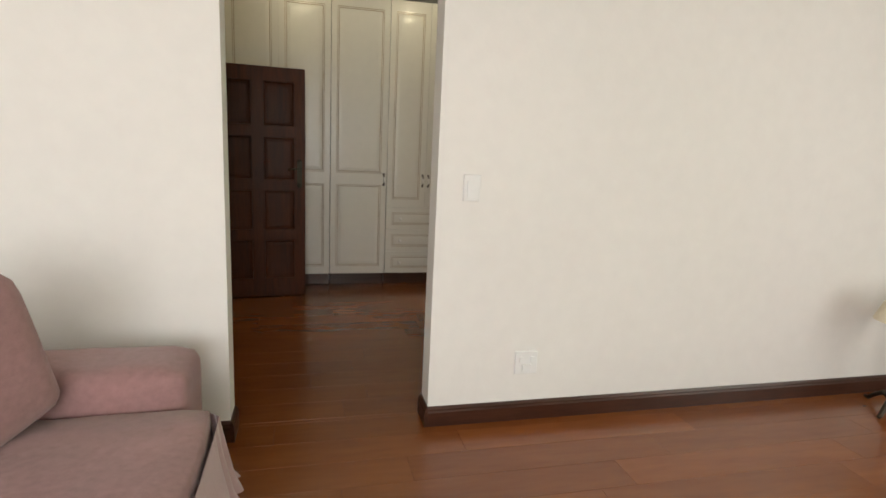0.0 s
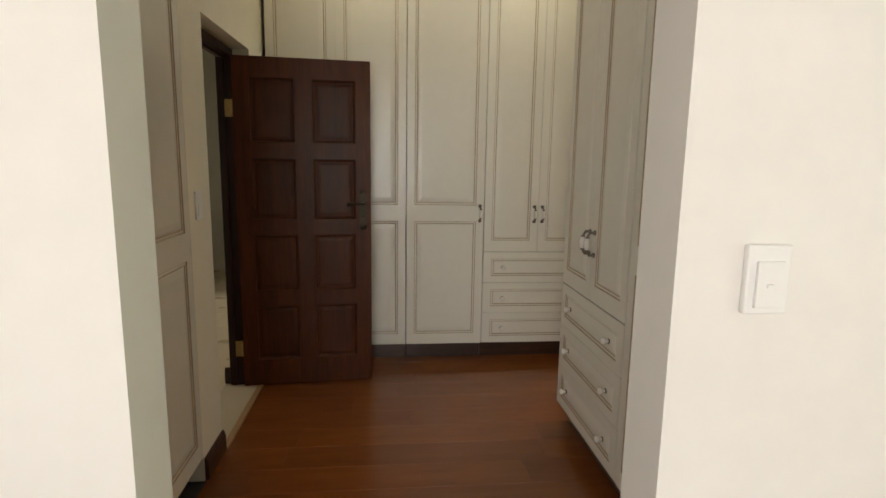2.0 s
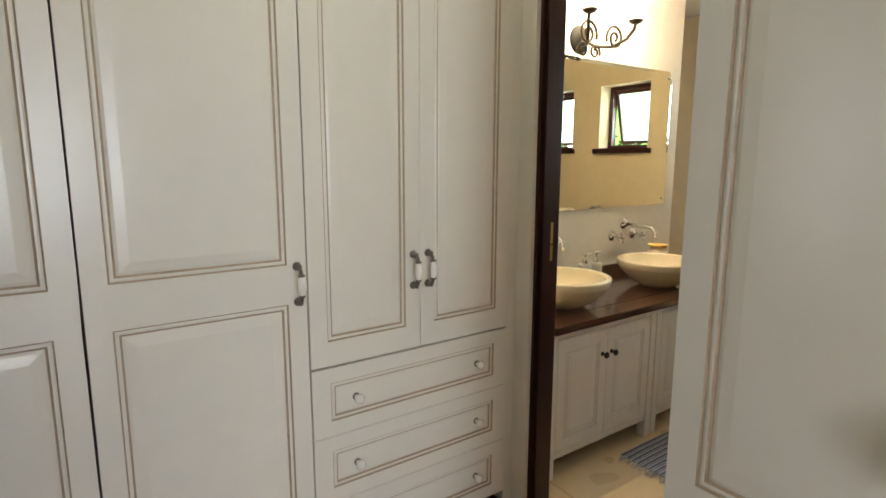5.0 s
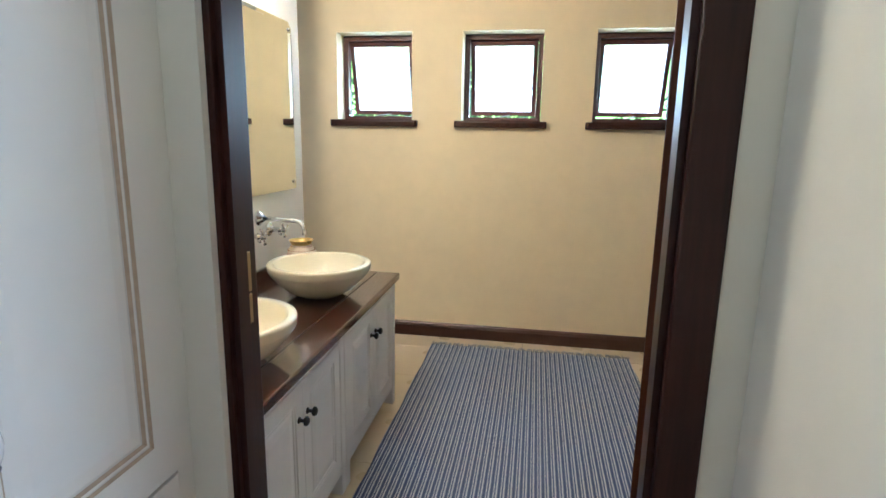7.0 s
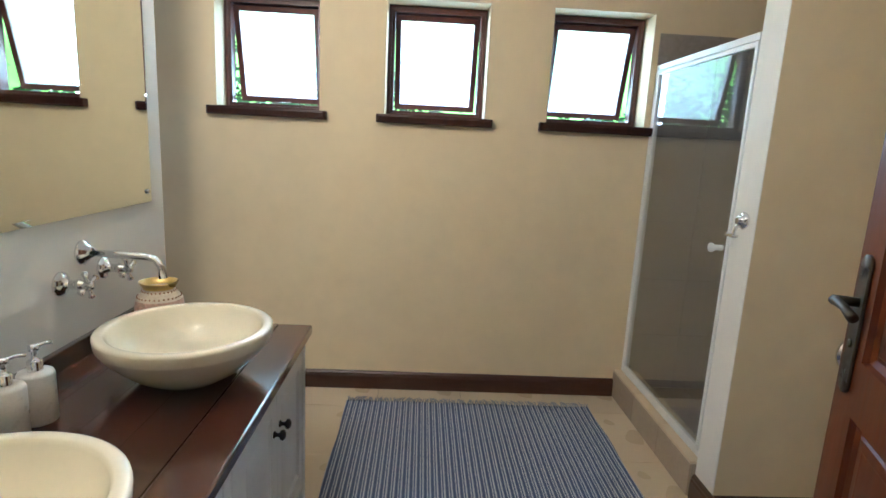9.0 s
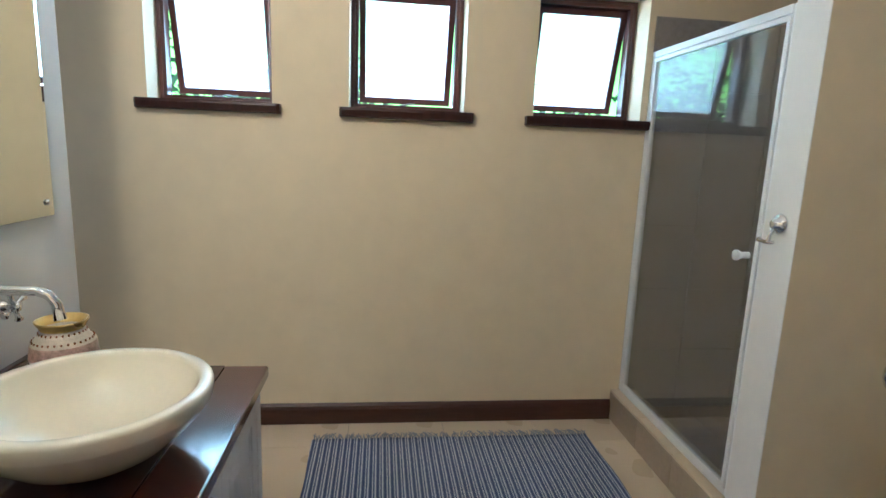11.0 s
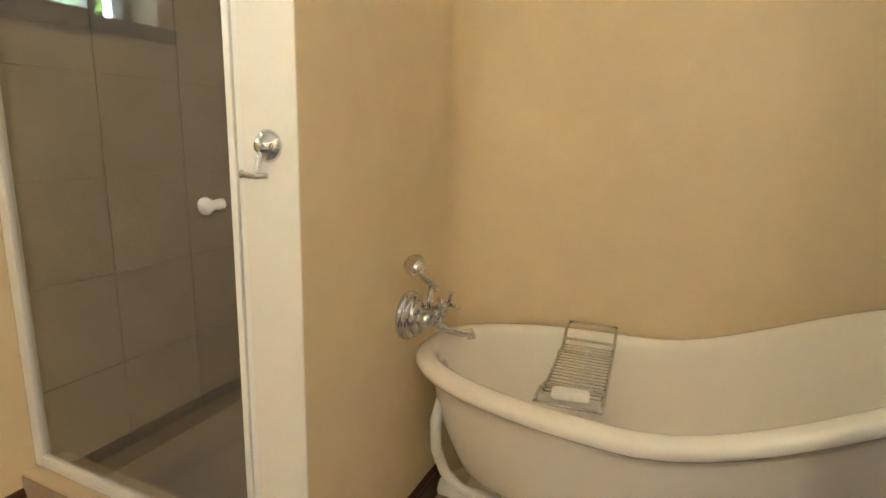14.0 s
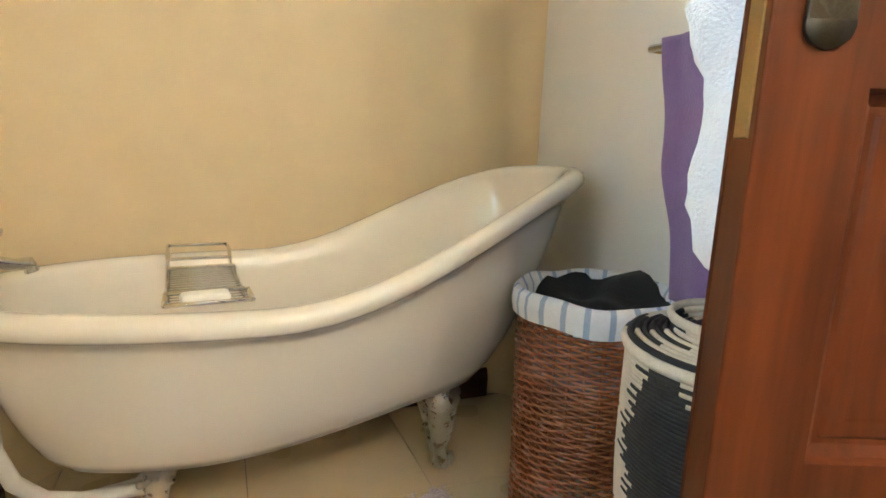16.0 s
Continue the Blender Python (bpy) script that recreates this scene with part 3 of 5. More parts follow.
# ---- doors ----
def panel_leaf(w, h, t=0.042):
    """Eight sunk panels in two columns, moulded on both faces. Hinge edge on x = 0, thickness round y = 0."""
    bm = B()
    st, mid = 0.092, 0.104
    xs = [(st, (w - mid) / 2), ((w + mid) / 2, w - st)]
    rows, z = [], 0.165
    for ph, gap in ((0.35, 0.10), (0.35, 0.10), (0.365, 0.10), (0.37, 0.0)):
        rows.append((z, z + ph))
        z += ph + gap
    cx = [0, st, (w - mid) / 2, (w + mid) / 2, w - st, w]
    cz = [0] + [z for r in rows for z in r] + [h]
    for i in range(5):
        for k in range(9):
            q = ((cx[i], cz[k]), (cx[i + 1], cz[k]), (cx[i + 1], cz[k + 1]), (cx[i], cz[k + 1]))
            hole = i in (1, 3) and k % 2 == 1
            for y in (-t / 2, t / 2):
                if not hole:
                    bm.faces.new([bm.verts.new((x, y, z)) for x, z in q])
            for (xa, za), (xb, zb) in zip(q, q[1:] + q[:1]):
                outer = (xa == xb and xa in (0, w)) or (za == zb and za in (0, h))
                if hole or outer:
                    bm.faces.new([bm.verts.new(p) for p in ((xa, -t / 2, za), (xb, -t / 2, zb), (xb, t / 2, zb), (xa, t / 2, za))])
    bmesh.ops.remove_doubles(bm, verts=bm.verts, dist=1e-5)
    rim = [e for e in bm.edges if (all(v.co.x < 1e-6 for v in e.verts) or all(v.co.x > w - 1e-6 for v in e.verts)) and abs(e.verts[0].co.z - e.verts[1].co.z) > 1e-6]
    bmesh.ops.bevel(bm, geom=rim, offset=0.0025, segments=2, affect="EDGES", profile=0.5)
    return bm, [(a, b, lo, hi) for lo, hi in rows for a, b in xs], t


def raised_panel(x0, x1, z0, z1, t):
    bm = B()
    for s in (-1, 1):
        prev = None
        for ins, d in ((0, 0.0), (0.003, 0.010), (0.014, 0.015), (0.020, 0.015), (0.024, 0.012), (0.040, 0.0105), (0.044, 0.011)):
            y = s * (t / 2 - d)
            ring = [bm.verts.new(p) for p in ((x0 + ins, y, z0 + ins), (x1 - ins, y, z0 + ins), (x1 - ins, y, z1 - ins), (x0 + ins, y, z1 - ins))]
            if prev:
                for i in range(4):
                    bm.faces.new((prev[i], prev[(i + 1) % 4], ring[(i + 1) % 4], ring[i]))
            prev = ring
        bm.faces.new(prev)
    return bm


def lever_set(side):
    """Back plate with a keyhole boss and a curved lever, on the face at y of that sign."""
    bm = B()
    box(bm, -0.021, 0.021, min(0, side * 0.006), max(0, side * 0.006), -0.115, 0.095, 0.002)
    lathe(bm, [(0, 0), (0.021, 0), (0.021, 0.006), (0, 0.006)], Matrix.Translation((0, 0, -0.115)) @ pose(0, 0, 0, -90 * side), 20)
    lathe(bm, [(0, 0), (0.021, 0), (0.021, 0.006), (0, 0.006)], Matrix.Translation((0, 0, 0.095)) @ pose(0, 0, 0, -90 * side), 20)
    tube(bm, [(0, side * 0.004, 0.03), (0, side * 0.045, 0.03)], 0.009, 10)
    tube(bm, [(0, side * 0.042, 0.03), (-0.03, side * 0.047, 0.034), (-0.065, side * 0.046, 0.032), (-0.10, side * 0.044, 0.024)], [0.009, 0.008, 0.007, 0.009], 10)
    lathe(bm, [(0, 0), (0.008, 0), (0.008, 0.003), (0, 0.003)], Matrix.Translation((0, side * 0.006, -0.045)) @ pose(0, 0, 0, -90 * side), 12)
    return bm


def door(name, w, h, m, label, handle_mat):
    bm, cells, t = panel_leaf(w, h)
    ob = thing(name, bm, DOOR_WOOD, label, "door", kind="structure", m=m)
    for c in cells:
        part("panel", raised_panel(*c, t), DOOR_WOOD, ob)
    for s in (-1, 1):
        part("door_handle", lever_set(s), handle_mat, ob, "aged lever handle on a long back plate", pose(w - 0.047, s * t / 2, 1.13))
    lock = B()
    box(lock, w - 0.001, w + 0.002, -0.011, 0.011, 0.92, 1.10, 0.0005)
    part("lock_plate", lock, BRASS, ob, "brass lock plate on the edge")
    for z in (0.25, 1.72):
        hb = B()
        tube(hb, [(-0.006, -t / 2 - 0.004, z - 0.05), (-0.006, -t / 2 - 0.004, z + 0.05)], 0.006, 10)
        box(hb, -0.045, -0.003, -t / 2 - 0.004, -t / 2 - 0.001, z - 0.05, z + 0.05)
        part("hinge", hb, BRASS, ob, "brass butt hinge")
    return ob


def door_frame(name, axis, at, depth, a0, a1, h, w, label):
    """Rebated jambs and a head round an opening; a0, a1: the faces of the opening in the wall, w: the width of a jamb."""
    for lo, hi, z0, z1 in ((a0, a0 + w, 0, h - w), (a1 - w, a1, 0, h - w), (a0, a1, h - w, h)):
        bm = B()
        r = lambda c0, c1, s, e: (c0, c1, s, e) if axis == "x" else (s, e, c0, c1)
        box(bm, *r(at, at + depth, lo + 0.001, hi - 0.001), z0, z1 - 0.001, 0.004)
        inner = (hi - 0.002, hi + 0.012) if lo == a0 and hi != a1 else (lo - 0.012, lo + 0.002)
        if hi - lo < 0.3:
            box(bm, *r(at + depth * 0.15, at + depth * 0.5, *inner), z0, z1 - 0.001)
        else:
            box(bm, *r(at + depth * 0.15, at + depth * 0.5, lo + w, hi - w), z0 - 0.012, z0 + 0.002)
        thing(name, bm, FRAME_WOOD, label, "door frame", kind="structure")


door_frame("door_frame_hall", "x", -0.558, 0.09, 4.297, 5.138, 2.072, 0.045, "dark wooden door frame to the hall")
hinge, free = Vector((-0.462, 5.082, 0)), Vector((0.333, 5.157, 0))
door("door_hall", 0.80, 2.02, pose(*hinge, 0, 0, math.degrees(math.atan2(free.y - hinge.y, free.x - hinge.x))) @ Matrix.Translation((0, 0, 0.008)), "reddish-brown eight-panel wooden door standing open", BRONZE)
door_frame("door_frame_bathroom", "x", 1.972, 0.115, 4.538, 5.468, 2.118, 0.073, "dark reddish wooden door frame of the bathroom")
hinge, free = Vector((2.095, 4.60, 0)), Vector((2.790, 4.327, 0))
door("door_bathroom", 0.746, 2.01, pose(*hinge, 0, 0, math.degrees(math.atan2(free.y - hinge.y, free.x - hinge.x))) @ Matrix.Translation((0, 0, 0.012)), "reddish-brown eight-panel wooden door standing open into the bathroom", BRONZE)
bm = B()
for z, hh in ((1.165, 0.04), (1.09, 0.03)):
    box(bm, 2.02, 2.045, 5.385, 5.3885, z - hh, z + hh, 0.001)
thing("strike_plate", bm, BRASS, "brass strike plate let into the door jamb", "lock")
bm = B()
box(bm, -0.56, -0.385, 4.345, 5.09, -0.007, 0.006)
thing("threshold_hall", bm, TILE, "pale stone threshold in the hall doorway", "threshold", kind="structure")
bm = B()
box(bm, -0.384, -0.35, 4.297, 5.138, -0.004, 0.009, 0.003)
thing("trim_threshold_hall", bm, mat("light_wood_strip", (0.36, 0.20, 0.09), 0.4, var=0.15, scale=12), "light wooden threshold strip at the hall doorway", "threshold", kind="structure")
bm = B()
box(bm, 2.045, 2.075, 4.625, 5.385, -0.004, 0.009, 0.003)
thing("trim_threshold_bathroom", bm, SKIRTING, "dark wooden threshold strip at the bathroom doorway", "threshold", kind="structure")


# ---- bathroom windows ----
def bathroom_window(yc, tilt):
    """A small top-hung sash in a dark frame, pushed open at the bottom, on a rounded dark sill."""
    ob = thing("window", None, None, "small dark-framed top-hung window with obscure glass, pushed open", "window", "bathroom windows", kind="structure", m=pose(5.005, yc, 1.545))
    w, h = WIN_W - 0.002, WIN_TOP - 1.546
    bead = B()
    frame_ring(bead, "x", -0.042, -0.036, -w / 2 + 0.003, w / 2 - 0.003, 0.003, h - 0.003, 0.016, 0.016, 0.016)
    part("bead", bead, WINDOW_WOOD, ob)
    fr = B()
    frame_ring(fr, "x", -0.035, 0.03, -w / 2, w / 2, 0, h, 0.034, 0.034, 0.032)
    part("window_frame", fr, WINDOW_WOOD, ob)
    sash = B()
    sw, sh = w / 2 - 0.035, h - 0.075
    frame_ring(sash, "x", -0.018, 0.018, -sw, sw, -sh, 0, 0.030, 0.030, 0.030)
    s = part("sash", sash, WINDOW_WOOD, ob, "", pose(0.012, 0, h - 0.037, 0, -tilt, 0))
    pn = B()
    box(pn, -0.003, 0.003, -sw + 0.028, sw - 0.028, -sh + 0.028, -0.03)
    p = part("pane", pn, PANE, s, "obscure glass pane")
    p.visible_shadow = False
    st = B()
    tube(st, [(-0.02, 0.02, 0.034), (0.05, -0.02, 0.045), (0.10, -0.05, 0.05)], 0.004, 8)
    lathe(st, [(0, 0), (0.012, 0), (0.012, 0.006), (0, 0.008)], pose(-0.02, 0.02, 0.03), 10)
    part("stay", st, PEWTER, ob, "metal casement stay")
    sl = B()
    pts = [(-0.23, 0.0), (-0.233, -0.012), (-0.23, -0.036), (-0.22, -0.042), (-0.176, -0.042), (-0.176, 0.0)]
    e = 0.305
    rings = [[sl.verts.new((x, y, z)) for x, z in pts] for y in (-e, -e + 0.012, e - 0.012, e)]
    for k in (0, 3):
        for v in rings[k]:
            v.co.x = -0.176 + (v.co.x + 0.176) * 0.75
    for a, b in zip(rings, rings[1:]):
        for i in range(6):
            sl.faces.new((a[i], a[(i + 1) % 6], b[(i + 1) % 6], b[i]))
    sl.faces.new(rings[0]), sl.faces.new(rings[3])
    box(sl, -0.1745, -0.036, -w / 2 + 0.001, w / 2 - 0.001, -0.02, 0.004)
    part("window_sill", sl, FRAME_WOOD, ob, "rounded dark wooden sill")


for yc in WINDOWS:
    bathroom_window(yc, 14)


# ---- vanity ----
def vanity_unit(x0, w):
    """A low white cabinet with two panelled doors, pilasters and short feet."""
    h, d = 0.685, 0.59
    ob = thing("vanity_cabinet", None, None, "white painted vanity cabinet with two panelled doors", "cabinet", "vanity cabinets", m=pose(x0, 5.545, 0))
    bm = B()
    box(bm, 0.004, w - 0.004, 0.022, d, 0.095, h)
    part("body", bm, VANITY_PAINT, ob)
    for x in (0.002, w - 0.047):
        pl = B()
        box(pl, x, x + 0.045, 0.0, 0.05, 0.0, h, 0.004)
        part("leg", pl, VANITY_PAINT, ob)
    rail = B()
    box(rail, 0.048, w - 0.048, 0.004, 0.022, 0.095, 0.125, 0.002)
    part("rail", rail, VANITY_PAINT, ob)
    rail = B()
    box(rail, 0.048, w - 0.048, 0.004, 0.022, 0.660, h, 0.002)
    part("rail", rail, VANITY_PAINT, ob)
    dw = (w - 0.10) / 2
    for i in range(2):
        x = 0.05 + i * dw
        dr = part("door", door_front(dw - 0.004, 0.130, 0.655, [(0.185, 0.60)], 0.05, 0.018), (VANITY_PAINT, VANITY_PAINT), ob, m=pose(x + 0.002, 0.003, 0))
        kb = B()
        lathe(kb, [(0, 0), (0.011, 0), (0.011, 0.003), (0.006, 0.006), (0.006, 0.016), (0.015, 0.022), (0.016, 0.028), (0.010, 0.034), (0, 0.036)], pose(0, 0, 0, 90), 14)
        part("knob", kb, BLACK, dr, "black metal knob", pose(dw - 0.035 if i == 0 else 0.031, 0, 0.535))
    return ob


VANITY_PAINT = mat("white_vanity_paint", (0.78, 0.77, 0.76), 0.35, var=0.03, scale=3)
vanity_unit(2.225, 0.775)
vanity_unit(3.002, 0.790)
top = thing("worktop", None, None, "dark reddish-brown polished wooden vanity worktop", "worktop")
for i in range(5):
    bm = B()
    y0 = 5.525 + i * 0.1245
    box(bm, 2.232, 3.815, y0 + 0.0001, y0 + 0.1244, 0.688, 0.724, 0.0006 if i else 0.006)
    part("board", bm, TOP_WOOD, top)
bm = B()
box(bm, 2.232, 3.80, 6.128, 6.149, 0.725, 0.785, 0.003)
part("upstand", bm, TOP_WOOD, top)


def basin(x, y):
    bm = B()
    prof = [(0, 0.001), (0.085, 0.001), (0.10, 0.006), (0.145, 0.033), (0.190, 0.074), (0.214, 0.102), (0.2225, 0.114), (0.226, 0.120), (0.2285, 0.143), (0.2275, 0.149), (0.222, 0.1525), (0.205, 0.1525), (0.2005, 0.150), (0.197, 0.143), (0.180, 0.108), (0.135, 0.062), (0.075, 0.037), (0.028, 0.031), (0.022, 0.028)]
    lathe(bm, prof, None, 56)
    ob = thing("basin", bm, STONE, "round cream stone vessel basin on the vanity worktop", "basin", "vessel basins", m=pose(x, y, 0.7245))
    dr = B()
    lathe(dr, [(0, 0.030), (0.018, 0.030), (0.025, 0.033), (0.025, 0.029)], None, 20)
    part("drain", dr, CHROME, ob, "chrome waste")
    return ob


basin(2.545, 5.775)
basin(3.335, 5.775)


def wall_taps(x):
    """Wall spout with two cross-head valves, facing -y."""
    ob = thing("wall_tap", None, None, "chrome wall-mounted basin spout with cross-head taps", "tap", "basin taps", m=pose(x, 6.149, 0))
    back = pose(0, 0, 0, 90)
    bm = B()
    lathe(bm, [(0, 0), (0.038, 0), (0.038, 0.006), (0.026, 0.012), (0.015, 0.03)], Matrix.Translation((0, 0, 1.035)) @ back, 20)
    tube(bm, [(0, -0.02, 1.035), (0, -0.12, 1.032), (0, -0.19, 1.030), (0, -0.215, 1.022), (0, -0.23, 1.0), (0, -0.235, 0.965)], [0.011, 0.011, 0.011, 0.011, 0.011, 0.013], 12)
    part("spout", bm, CHROME, ob)
    for dx in (-0.11, 0.10):
        v = B()
        lathe(v, [(0, 0), (0.036, 0), (0.036, 0.006), (0.024, 0.013), (0.013, 0.02), (0.013, 0.045), (0.017, 0.05), (0.012, 0.058), (0.009, 0.085), (0.012, 0.09), (0, 0.094)], Matrix.Translation((dx, 0, 0.965)) @ back, 16)
        for a in (20, 110, 200, 290):
            c, s = math.cos(radians(a)), math.sin(radians(a))
            tube(v, [(dx, -0.078, 0.965), (dx + 0.030 * c, -0.078, 0.965 + 0.030 * s), (dx + 0.040 * c, -0.078, 0.965 + 0.040 * s)], [0.006, 0.006, 0.010], 8)
        part("valve", v, CHROME, ob)


wall_taps(3.502)
wall_taps(2.69)


def vase(x, y):
    bm = B()
    prof = [(0, 0), (0.052, 0), (0.055, 0.008), (0.075, 0.04), (0.088, 0.085), (0.083, 0.125), (0.062, 0.152), (0.055, 0.165), (0.066, 0.185), (0.069, 0.192), (0.064, 0.192), (0.05, 0.168), (0.048, 0.15), (0.0, 0.03)]
    lathe(bm, prof, None, 40)
    for f in bm.faces:
        z = f.calc_center_median().z
        f.material_index = 1 if z > 0.172 else 2 if 0.085 < z < 0.13 else 0
    ob = thing("vase", bm, (mat("vase_clay", (0.62, 0.53, 0.41), 0.35, var=0.2, scale=30), mat("vase_gold_rim", (0.62, 0.45, 0.14), 0.3, metal=0.6), mat("vase_band", (0.46, 0.30, 0.23), 0.35, var=0.55, scale=60)), "patterned ceramic vase with gilded rim behind the basin", "vase", m=pose(x, y, 0.7245) @ Matrix.Scale(0.9, 4))
    for z, r, n in ((0.157, 0.0595, 26), (0.135, 0.0765, 30)):
        dots = B()
        for i in range(n):
            a = 2 * math.pi * i / n
            box(dots, r * math.cos(a) - 0.0018, r * math.cos(a) + 0.0018, r * math.sin(a) - 0.0018, r * math.sin(a) + 0.0018, z - 0.003, z + 0.003)
        part("painted_band", dots, WICKER, ob, "row of small brown painted marks")


vase(3.715, 6.03)


def soap_bottle(x, y, turn):
    bm = B()
    lathe(bm, [(0, 0), (0.036, 0), (0.038, 0.003), (0.038, 0.115), (0.035, 0.122), (0.015, 0.124), (0, 0.124)], None, 28)
    ob = thing("soap_dispenser", bm, MARBLE, "white marble soap dispenser with a chrome pump", "dispenser", "soap dispensers", m=pose(x, y, 0.7245, 0, 0, turn))
    p = B()
    lathe(p, [(0.016, 0.1245), (0.016, 0.148), (0.011, 0.152), (0.006, 0.154), (0.006, 0.172), (0.011, 0.173), (0.011, 0.186), (0, 0.188)], None, 16)
    tube(p, [(0, 0, 0.180), (0.03, 0, 0.181), (0.048, 0, 0.176)], 0.0045, 8)
    part("pump", p, CHROME, ob, "chrome pump head")


soap_bottle(2.995, 6.022, -20)
soap_bottle(3.075, 6.012, -10)

# mirror with screw caps
bm = B()
loops = []
for y, ins, cut in ((6.146, 0.0, 0.03), (6.142, 0.0, 0.03), (6.1375, 0.018, 0.03), (6.137, 0.0195, 0.03)):
    x0, x1, z0, z1 = 2.40 + ins, 3.925 - ins, 1.145 + ins, 2.005 - ins
    loops.append([bm.verts.new((x, y, z)) for x, z in ((x0, z0), (x1, z0), (x1, z1 - cut), (x1 - cut, z1), (x0 + cut, z1), (x0, z1 - cut))])
for a, b in zip(loops, loops[1:]):
    for i in range(6):
        bm.faces.new((a[i], a[(i + 1) % 6], b[(i + 1) % 6], b[i]))
bm.faces.new(loops[0]), bm.faces.new(loops[-1])
mirror = thing("mirror", bm, MIRROR, "large frameless wall mirror above the vanity", "mirror")
for x in (2.44, 3.885):
    for z in (1.185, 1.965):
        c = B()
        lathe(c, [(0.009, 0), (0.009, 0.004), (0.005, 0.007), (0, 0.007)], pose(x, 6.1362, z, 90), 12)
        part("screw_cap", c, CHROME, mirror, "chrome screw cap")


def sconce(x):
    """A wrought-iron wall lamp: scrolled arms and two upturned opal glass bells."""
    ob = thing("wall_lamp", None, None, "wrought-iron scroll wall lamp with lit opal glass bells above the mirror", "lamp", m=pose(x, 6.149, 2.10) @ Matrix.Scale(1.3, 4))
    bp = B()
    lathe(bp, [(0, 0), (0.06, 0), (0.058, 0.008), (0.045, 0.014), (0.02, 0.022), (0, 0.024)], pose(0, 0, 0, 90), 24)
    part("back_plate", bp, BLACK, ob)
    for s in (-1, 1):
        arm = B()
        pts = [(0, -0.02, 0.0), (s * 0.03, -0.06, -0.035), (s * 0.075, -0.11, -0.04), (s * 0.12, -0.15, -0.01), (s * 0.145, -0.17, 0.03), (s * 0.145, -0.175, 0.055)]
        tube(arm, pts, 0.007, 10)
        spiral = []
        for i in range(30):
            a = radians(200 - i * 22)
            r = 0.055 - 0.0016 * i
            spiral.append((s * (0.085 + r * math.cos(a)), -0.12, -0.005 + r * math.sin(a)))
        tube(arm, spiral, 0.006, 8)
        spiral = []
        for i in range(22):
            a = radians(-20 + i * 24)
            r = 0.034 - 0.0012 * i
            spiral.append((s * (0.04 + r * math.cos(a)), -0.055, -0.055 + r * math.sin(a)))
        tube(arm, spiral, 0.005, 8)
        lathe(arm, [(0, 0.05), (0.018, 0.052), (0.030, 0.062), (0.028, 0.068), (0.012, 0.074)], pose(s * 0.145, -0.175, 0), 18)
        part("arm", arm, BRONZE, ob, "scrolled iron arm")
        sh = B()
        lathe(sh, [(0.022, 0.070), (0.032, 0.085), (0.045, 0.115), (0.052, 0.150), (0.066, 0.178), (0.064, 0.180), (0.049, 0.150), (0.042, 0.117), (0.028, 0.088), (0, 0.078)], pose(s * 0.145, -0.175, 0), 28)
        p = part("shade", sh, SHADE_GLASS, ob, "lit opal glass bell shade")
        p.visible_shadow = False


sconce(3.015)
for s in (-1, 1):
    lamp("wall_lamp_bulb", "POINT", pose(3.015 + s * 0.1885, 5.9215, 2.285), 34, (1.0, 0.74, 0.42), 0.04)

# ---- shower ----
bm = B()
box(bm, 3.887, 4.829, 3.85, 3.965, 0, 0.148)
kerb = thing("shower_kerb", bm, GROUT, "tiled shower kerb", "kerb", kind="structure")
for x0, x1 in ((3.888, 4.20), (4.203, 4.515), (4.518, 4.828)):
    t = B()
    box(t, x0, x1, 3.840, 3.974, 0.149, 0.162, 0.003)
    part("tile", t, TILE, kerb)
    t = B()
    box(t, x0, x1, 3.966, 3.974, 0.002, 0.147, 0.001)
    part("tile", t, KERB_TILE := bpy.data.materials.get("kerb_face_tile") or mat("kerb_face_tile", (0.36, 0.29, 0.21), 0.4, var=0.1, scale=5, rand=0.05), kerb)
bm = B()
box(bm, 3.887, 4.829, 2.976, 3.849, -0.003, 0.05)
sh_floor = thing("floor_shower", bm, GROUT, "beige tiled shower floor with a round drain", "floor", kind="structure")
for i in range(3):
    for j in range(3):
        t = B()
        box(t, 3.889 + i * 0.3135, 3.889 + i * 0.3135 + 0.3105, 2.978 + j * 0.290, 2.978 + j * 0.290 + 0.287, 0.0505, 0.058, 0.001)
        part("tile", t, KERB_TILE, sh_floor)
bm = B()
lathe(bm, [(0, 0.0), (0.05, 0.0), (0.05, 0.004), (0.042, 0.005), (0.0, 0.003)], pose(4.08, 3.55, 0.0585), 24)
thing("shower_drain", bm, PEWTER, "round metal shower drain in the floor", "drain")


def tiled(name, axis, at, side, a0, a1, z0, z1, tw, th, label):
    """Wall tiles on the face of a wall, with open joints; each one a piece of its own on a shared mesh."""
    back = B()
    r = (at, at + side * 0.004, a0, a1) if axis == "x" else (a0, a1, at, at + side * 0.004)
    box(back, min(r[0], r[1]), max(r[0], r[1]), min(r[2], r[3]), max(r[2], r[3]), z0, z1)
    ob = thing(name, back, GROUT, label, "tiles", kind="structure")
    na, nz = max(1, round((a1 - a0) / tw)), max(1, round((z1 - z0) / th))
    da, dz = (a1 - a0) / na, (z1 - z0) / nz
    one = B()
    g = 0.0015
    r = (side * 0.004, side * 0.011, g, da - g) if axis == "x" else (g, da - g, side * 0.004, side * 0.011)
    box(one, min(r[0], r[1]), max(r[0], r[1]), min(r[2], r[3]), max(r[2], r[3]), g, dz - g, 0.001)
    me = mesh_of("tile", one, DARK_TILE)
    for i in range(na):
        for k in range(nz):
            t = new("tile", me)
            t.parent = ob
            t.matrix_basis = pose(at, a0 + i * da, z0 + k * dz) if axis == "x" else pose(a0 + i * da, at, z0 + k * dz)


